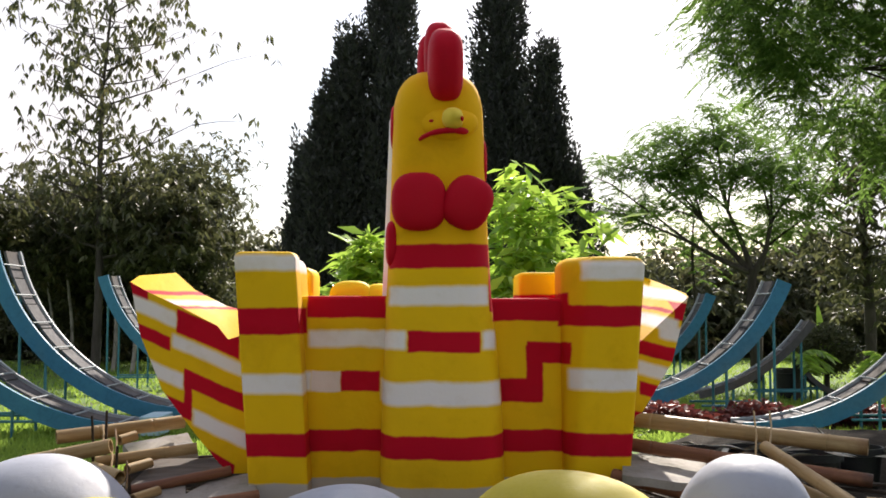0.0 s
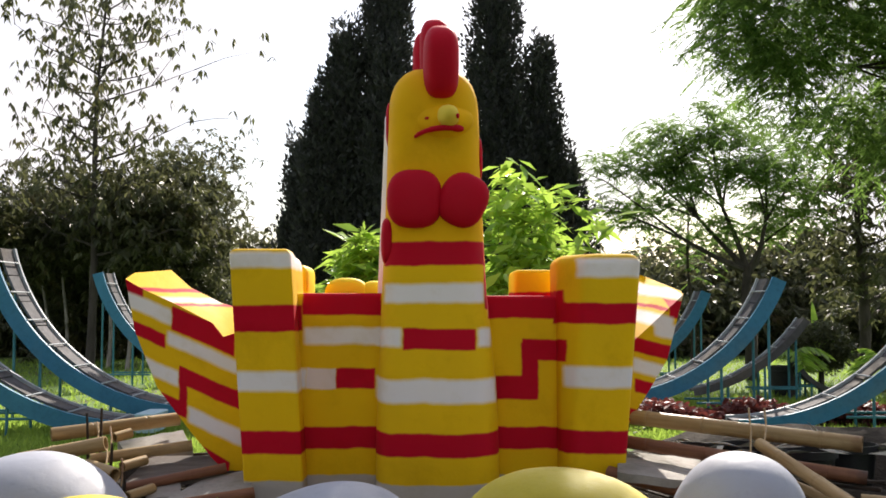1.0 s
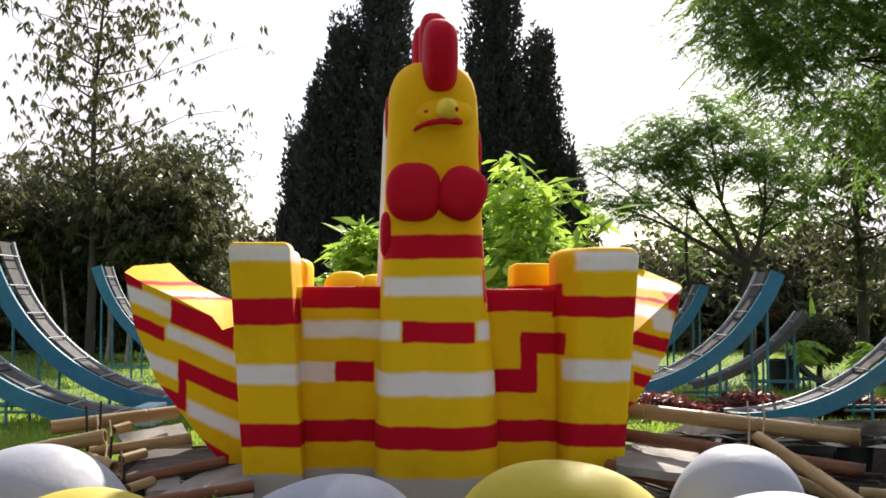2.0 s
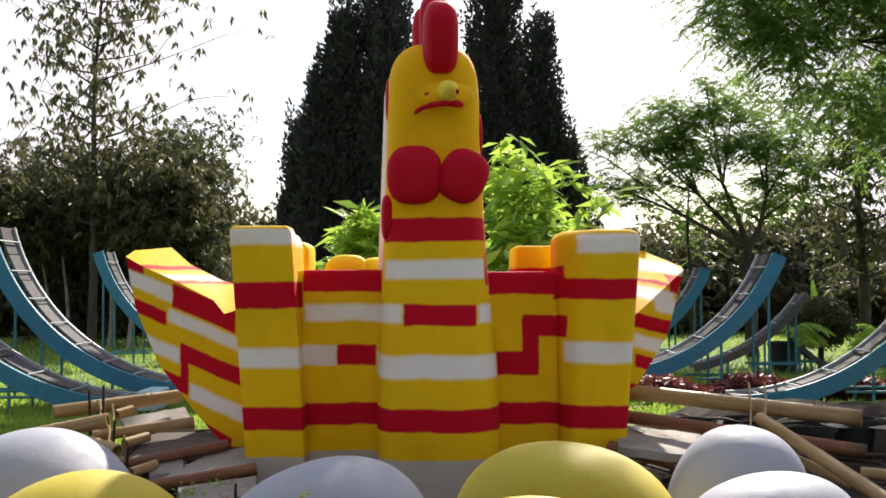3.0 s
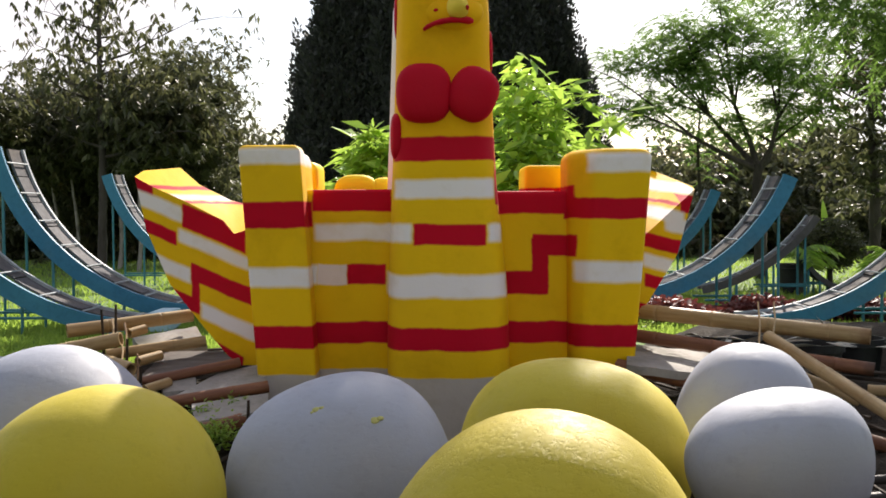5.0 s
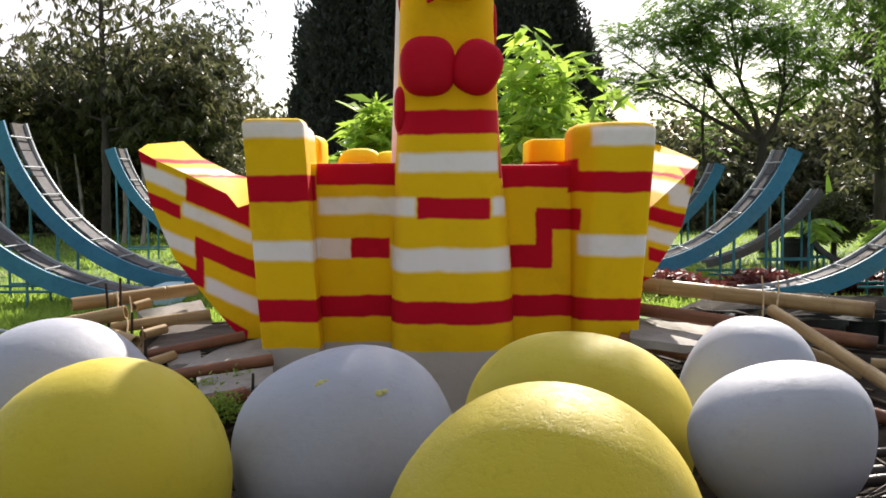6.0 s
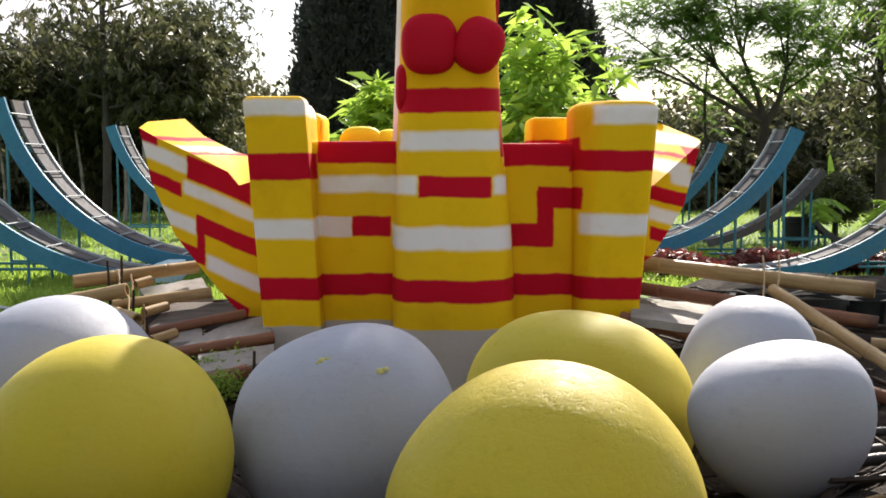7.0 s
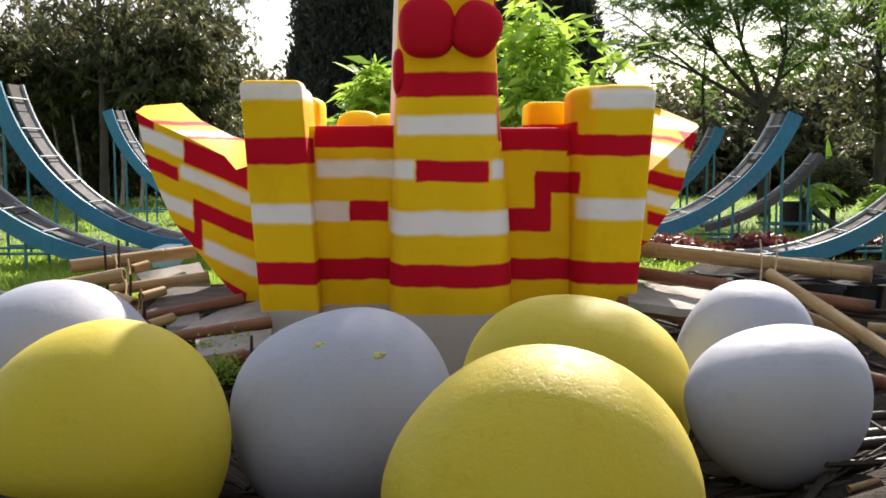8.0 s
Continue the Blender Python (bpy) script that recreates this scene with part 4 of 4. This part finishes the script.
def nest_bank():
    """The dark heap of soil and litter that the poles and eggs lie on."""
    verts, faces = [], []
    n, m = 110, 30
    for j in range(m + 1):
        r = 4.6 * j / m
        for i in range(n):
            a = 2 * math.pi * i / n
            x, y = r * math.cos(a), 5.2 + r * math.sin(a)
            k = 0.8 if r < 2.75 else 0.8
            z = 0.02 + 0.40 * math.exp(-((r - 2.75) / k) ** 2) + 0.05 * noise.noise(Vector((x * 3, y * 3, 1))) * (1 if r < 3.5 else 0.3)
            if r > 4.0:
                z -= (r - 4.0) * 0.25
            verts.append((x, y, z))
    for j in range(m):
        for i in range(n):
            a, b = j * n + i, j * n + (i + 1) % n
            faces.append((a, b, b + n, a + n))
    tagged(new("nest_bank", mesh_of("nest_bank", verts, faces, M_SOIL, True)), "dark heap of soil and litter under the eggs", "soil", kind="structure")


nest_bank()


def planting_bed():
    """A low bank of bare dark soil behind the poles."""
    verts, faces = [], []
    nx, ny = 40, 12
    for j in range(ny + 1):
        for i in range(nx + 1):
            u, v = i / nx, j / ny
            x, y = 1.5 + 6.5 * u, 8.35 + 2.4 * v
            h = 0.39 * min(1, 5 * v, 5 * (1 - v)) * min(1, 6 * u, 6 * (1 - u))
            verts.append((x, y, h + 0.06 * noise.noise(Vector((x * 2.5, y * 2.5, 7))) - 0.05))
    for j in range(ny):
        for i in range(nx):
            a = j * (nx + 1) + i
            faces.append((a, a + 1, a + nx + 2, a + nx + 1))
    tagged(new("planting_bed", mesh_of("planting_bed", verts, faces, M_SOIL, True)), "bank of bare dark soil beside the pots", "soil", kind="structure")


planting_bed()


def litter():
    """Thin dark sticks strewn over the heap."""
    rs = np.random.RandomState(14)
    bm = bmesh.new()
    for i in range(420):
        a, r = rs.uniform(0, 2 * math.pi), rs.uniform(1.2, 3.3)
        x, y = r * math.cos(a), 5.2 + r * math.sin(a)
        if y < 3.5:
            continue
        k = 0.8
        z = 0.06 + 0.40 * math.exp(-((r - 2.75) / k) ** 2)
        t = a + math.pi / 2 + rs.normal() * 0.5
        l = rs.uniform(0.12, 0.4)
        dx, dy, dz = math.cos(t) * l, math.sin(t) * l, rs.normal() * 0.03
        w = rs.uniform(0.006, 0.016)
        tube(bm, [(x - dx, y - dy, z - dz), (x + dx, y + dy, z + dz)], w, 5)
    tagged(new("stick_litter", finish("stick_litter", bm, M_STICK)), "dark broken sticks strewn over the nest", "sticks", kind="stuff")


litter()


def slab(corners, thick, material, name, label, category):
    """A rough flat piece over four corners of its top face."""
    bm = bmesh.new()
    c = [Vector(p) for p in corners]
    n = 6
    grid = []
    for lift in (0, -thick):
        grid.append([[bm.verts.new(c[0].lerp(c[1], i / n).lerp(c[3].lerp(c[2], i / n), j / n) + Vector((0, 0, lift + 0.006 * noise.noise(Vector((i * 1.3, j * 1.1, thick * 50)))))) for i in range(n + 1)] for j in range(n + 1)])
    for k in (0, 1):
        for j in range(n):
            for i in range(n):
                bm.faces.new((grid[k][j][i], grid[k][j][i + 1], grid[k][j + 1][i + 1], grid[k][j + 1][i]))
    for i in range(n):
        for e0, e1 in (((0, i), (0, i + 1)), ((n, i), (n, i + 1)), ((i, 0), (i + 1, 0)), ((i, n), (i + 1, n))):
            bm.faces.new((grid[0][e0[0]][e0[1]], grid[0][e1[0]][e1[1]], grid[1][e1[0]][e1[1]], grid[1][e0[0]][e0[1]]))
    tagged(new(name, finish(name, bm, material, True, 35)), label, category)


def cord(a, b, r=0.006):
    bm = bmesh.new()
    a, b = Vector(a), Vector(b)
    tube(bm, [a, a.lerp(b, 0.5) + Vector((0.008, -0.004, 0)), b], r, 6)
    tagged(new("binding_wire", finish("binding_wire", bm, M_BAMBOO)), "pale twisted wire binding the bamboo poles", "wire", "binding wires")


BLACKENED = "blackened thin bamboo pole at the nest edge"
# poles on the lawn side with the red bed
for i in range(7):
    y = 3.5 + 0.17 * i
    bamboo((2.25 - 0.03 * i, y + 0.06 * math.sin(i * 2), 0.15 + 0.022 * i), (1.36 + 0.05 * i, y + 0.05 * math.cos(i * 3), 0.12 + 0.02 * i), 0.021 + 0.004 * (i % 3), True, BLACKENED, M_CHAR)
bamboo((1.184, 6.9, 0.791), (2.543, 6.2, 0.686), 0.05)
bamboo((1.134, 6.7, 0.651), (2.526, 6.1, 0.502), 0.042, True)
bamboo((1.879, 6.05, 0.709), (2.177, 4.9, 0.429), 0.037)
bamboo((1.042, 6.35, 0.498), (1.533, 6.0, 0.417), 0.041, True)
bamboo((2.238, 5.6, 0.408), (1.952, 5.7, 0.53), 0.031)
bamboo((2.608, 5.6, 0.439), (2.323, 5.7, 0.453), 0.031)
bamboo((2.293, 4.9, 0.263), (2.035, 5.3, 0.3), 0.037, True)
bamboo((1.946, 4.15, 0.269), (1.578, 4.15, 0.229), 0.025, True, BLACKENED, M_CHAR)
bamboo((1.855, 3.95, 0.236), (1.482, 3.95, 0.207), 0.024, True, BLACKENED, M_CHAR)
bamboo((1.806, 3.75, 0.223), (1.304, 3.75, 0.188), 0.022, True, BLACKENED, M_CHAR)
bamboo((1.516, 3.62, 0.26), (1.416, 3.6, 0.239), 0.014)
slab(((1.19, 6.85, 0.565), (1.72, 6.78, 0.515), (1.50, 6.05, 0.49), (1.05, 6.08, 0.54)), 0.05, M_STONE, "plank", "weathered pale grey plank across the nest edge", "plank")
slab(((1.831, 4.75, 0.159), (1.957, 4.7, 0.151), (1.922, 4.55, 0.128), (1.801, 4.6, 0.132)), 0.05, M_STONE, "stone", "small grey stone among the nest poles", "stone")
cord((1.938, 6.45, 0.877), (1.839, 6.1, 0.638))
cord((2.021, 6.4, 0.881), (1.94, 6.15, 0.717))
# poles and boards on the lawn side
bamboo((-1.827, 7.3, 0.723), (-2.575, 6.9, 0.66), 0.046)
bamboo((-2.668, 6.6, 0.536), (-2.114, 6.6, 0.643), 0.047)
bamboo((-2.077, 7.0, 0.66), (-2.155, 6.9, 0.64), 0.034)
bamboo((-1.636, 6.9, 0.59), (-2.259, 6.75, 0.519), 0.037)
bamboo((-1.903, 6.75, 0.515), (-2.009, 6.6, 0.495), 0.033)
bamboo((-2.195, 6.5, 0.514), (-1.976, 6.35, 0.482), 0.046)
bamboo((-1.756, 6.4, 0.395), (-1.851, 6.2, 0.38), 0.031)
bamboo((-1.098, 6.2, 0.4), (-1.7, 6.0, 0.333), 0.037, True)
bamboo((-1.015, 5.9, 0.302), (-1.467, 5.6, 0.234), 0.041, True)
bamboo((-1.349, 6.6, 0.488), (-1.934, 6.4, 0.395), 0.032, True)
slab(((-2.241, 7.25, 0.571), (-1.813, 7.35, 0.64), (-1.653, 7.0, 0.546), (-2.082, 6.95, 0.522)), 0.05, M_STONE, "plank", "weathered pale plank under the bamboo poles", "plank")
slab(((-1.92, 6.95, 0.514), (-1.534, 6.95, 0.514), (-1.367, 6.6, 0.48), (-1.981, 6.5, 0.401)), 0.06, M_BOARD, "board", "dark grey weathered wooden board in the nest", "board")
slab(((-1.83, 6.5, 0.401), (-1.612, 6.5, 0.411), (-1.558, 6.3, 0.369), (-1.762, 6.3, 0.348)), 0.08, M_STONE, "stone_block", "grey square stone block among the poles", "stone")
slab(((-1.478, 6.6, 0.425), (-1.184, 6.6, 0.48), (-1.132, 6.3, 0.412), (-1.694, 6.1, 0.335)), 0.06, M_STONE, "stone_slab", "pale grey stone slab beside the statue", "stone")
slab(((-1.516, 6.0, 0.333), (-1.081, 6.1, 0.376), (-1.03, 5.8, 0.332), (-1.421, 5.7, 0.287)), 0.06, M_STONE, "stone_slab", "pale grey stone slab with weeds on it", "stone")
cord((-2.27, 6.9, 0.744), (-2.197, 6.7, 0.653))
cord((-2.183, 6.9, 0.713), (-2.114, 6.7, 0.589))
cord((-2.158, 6.75, 0.617), (-2.079, 6.5, 0.51))
cord((-2.011, 6.6, 0.547), (-1.951, 6.4, 0.403))


def stake(x, y, z, h, lean):
    bm = bmesh.new()
    tube(bm, [(x, y, z), (x + lean * 0.4, y, z + h * 0.5), (x + lean, y - 0.01, z + h)], [0.011, 0.010, 0.008], 7)
    tagged(new("stake", finish("stake", bm, M_STICK)), "thin dark wooden stake standing among the bamboo", "stake", "nest stakes")


stake(-2.21, 6.78, 0.45, 0.40, 0.01)
stake(-2.31, 6.85, 0.45, 0.36, -0.01)
stake(-2.07, 6.55, 0.35, 0.30, 0.015)
stake(-1.90, 6.30, 0.25, 0.26, 0.0)
stake(-1.14, 5.75, 0.10, 0.30, 0.01)


def weeds(spot, seed, size):
    rs = np.random.RandomState(seed)
    p = rs.normal(size=(34, 3)) * np.array([size, size * 0.6, 0.012]) + np.array([0, 0, 0.01])
    c, d = rosettes(p, 5, rs, -0.7)
    ob = new("weed", leaf_cloud("weed", c, d, 0.038, 0.014, M_GRASS, seed))
    ob.location = spot
    tagged(ob, "small green weed growing between the stones", "weed", "weeds", kind="stuff")


weeds((-1.232, 6.0, 0.293), 201, 0.055)
weeds((-1.404, 5.9, 0.279), 202, 0.05)
weeds((-1.211, 5.5, 0.225), 204, 0.05)
weeds((1.28, 7.0, 0.673), 205, 0.08)
for i in range(3):
    weeds((-1.32 + 0.035 * i + 0.05 * math.sin(i * 5), 5.45 + 0.05 * (i % 7), 0.22 + 0.02 * (i % 7)), 210 + i, 0.05)


def pot(spot, r, h):
    """A black nursery pot, hollow, with soil."""
    root = new("plant_pot")
    root.location = spot
    tagged(root, "empty black plastic plant pot by the nest", "plant pot", "plant pots")
    bm = bmesh.new()
    loft(bm, [oval(0, 0, 0, r * 0.75, r * 0.75, 24), oval(0, 0, h * 0.85, r * 0.95, r * 0.95, 24), oval(0, 0, h * 0.86, r * 1.04, r * 1.04, 24), oval(0, 0, h, r * 1.04, r * 1.04, 24),
              oval(0, 0, h, r * 0.96, r * 0.96, 24), oval(0, 0, h * 0.7, r * 0.9, r * 0.9, 24)])
    part("body", bm, M_POT, root)
    bm = bmesh.new()
    loft(bm, [oval(0, 0, h * 0.70, r * 0.88, r * 0.88, 24), oval(0, 0, h * 0.73, r * 0.86, r * 0.86, 24)])
    part("soil", bm, M_SOIL, root, "dry dark soil")


for px, py, pd in ((2.02, 8.2, 0.21), (2.45, 8.3, 0.2), (2.85, 8.0, 0.22), (3.3, 8.3, 0.21), (3.75, 8.1, 0.22), (4.2, 8.3, 0.2)):
    pot((px, py, 0.0), pd, 0.42)
pot((6.05, 18.0, 0), 0.28, 0.5)


def hose(points, r):
    bm = bmesh.new()
    pts = [Vector(p) for p in points]
    fine = []
    for i in range(len(pts) - 1):
        p0, p1, p2, p3 = pts[max(i - 1, 0)], pts[i], pts[i + 1], pts[min(i + 2, len(pts) - 1)]
        for u in (0, 0.25, 0.5, 0.75):
            fine.append(0.5 * ((2 * p1) + (p2 - p0) * u + (2 * p0 - 5 * p1 + 4 * p2 - p3) * u * u + (3 * p1 - p0 - 3 * p2 + p3) * u ** 3))
    fine.append(pts[-1])
    tube(bm, fine, r, 8)
    tagged(new("garden_hose", finish("garden_hose", bm, M_TUBE)), "pale grey garden hose lying over the grass", "hose")


hose([(-5.2, 9.6, 0.1), (-4.4, 9.4, 0.16), (-3.7, 9.0, 0.12), (-3.25, 8.5, 0.14), (-3.1, 8.1, 0.2)], 0.02)


def dry_leaves():
    """Bleached palm strips fallen over the pots."""
    rs = np.random.RandomState(17)
    p = np.stack([rs.uniform(1.9, 3.6, 26), rs.uniform(7.7, 8.2, 26), rs.uniform(0.40, 0.47, 26)], 1)
    d = rs.normal(size=(26, 3)) * np.array([1, 0.5, 0.12])
    tagged(new("dry_leaves", leaf_cloud("dry_leaves", p, d, 0.32, 0.035, M_DRY, 18, 0, 0.1)), "bleached dry palm leaf strips over the pots", "dry leaves", kind="stuff")


dry_leaves()
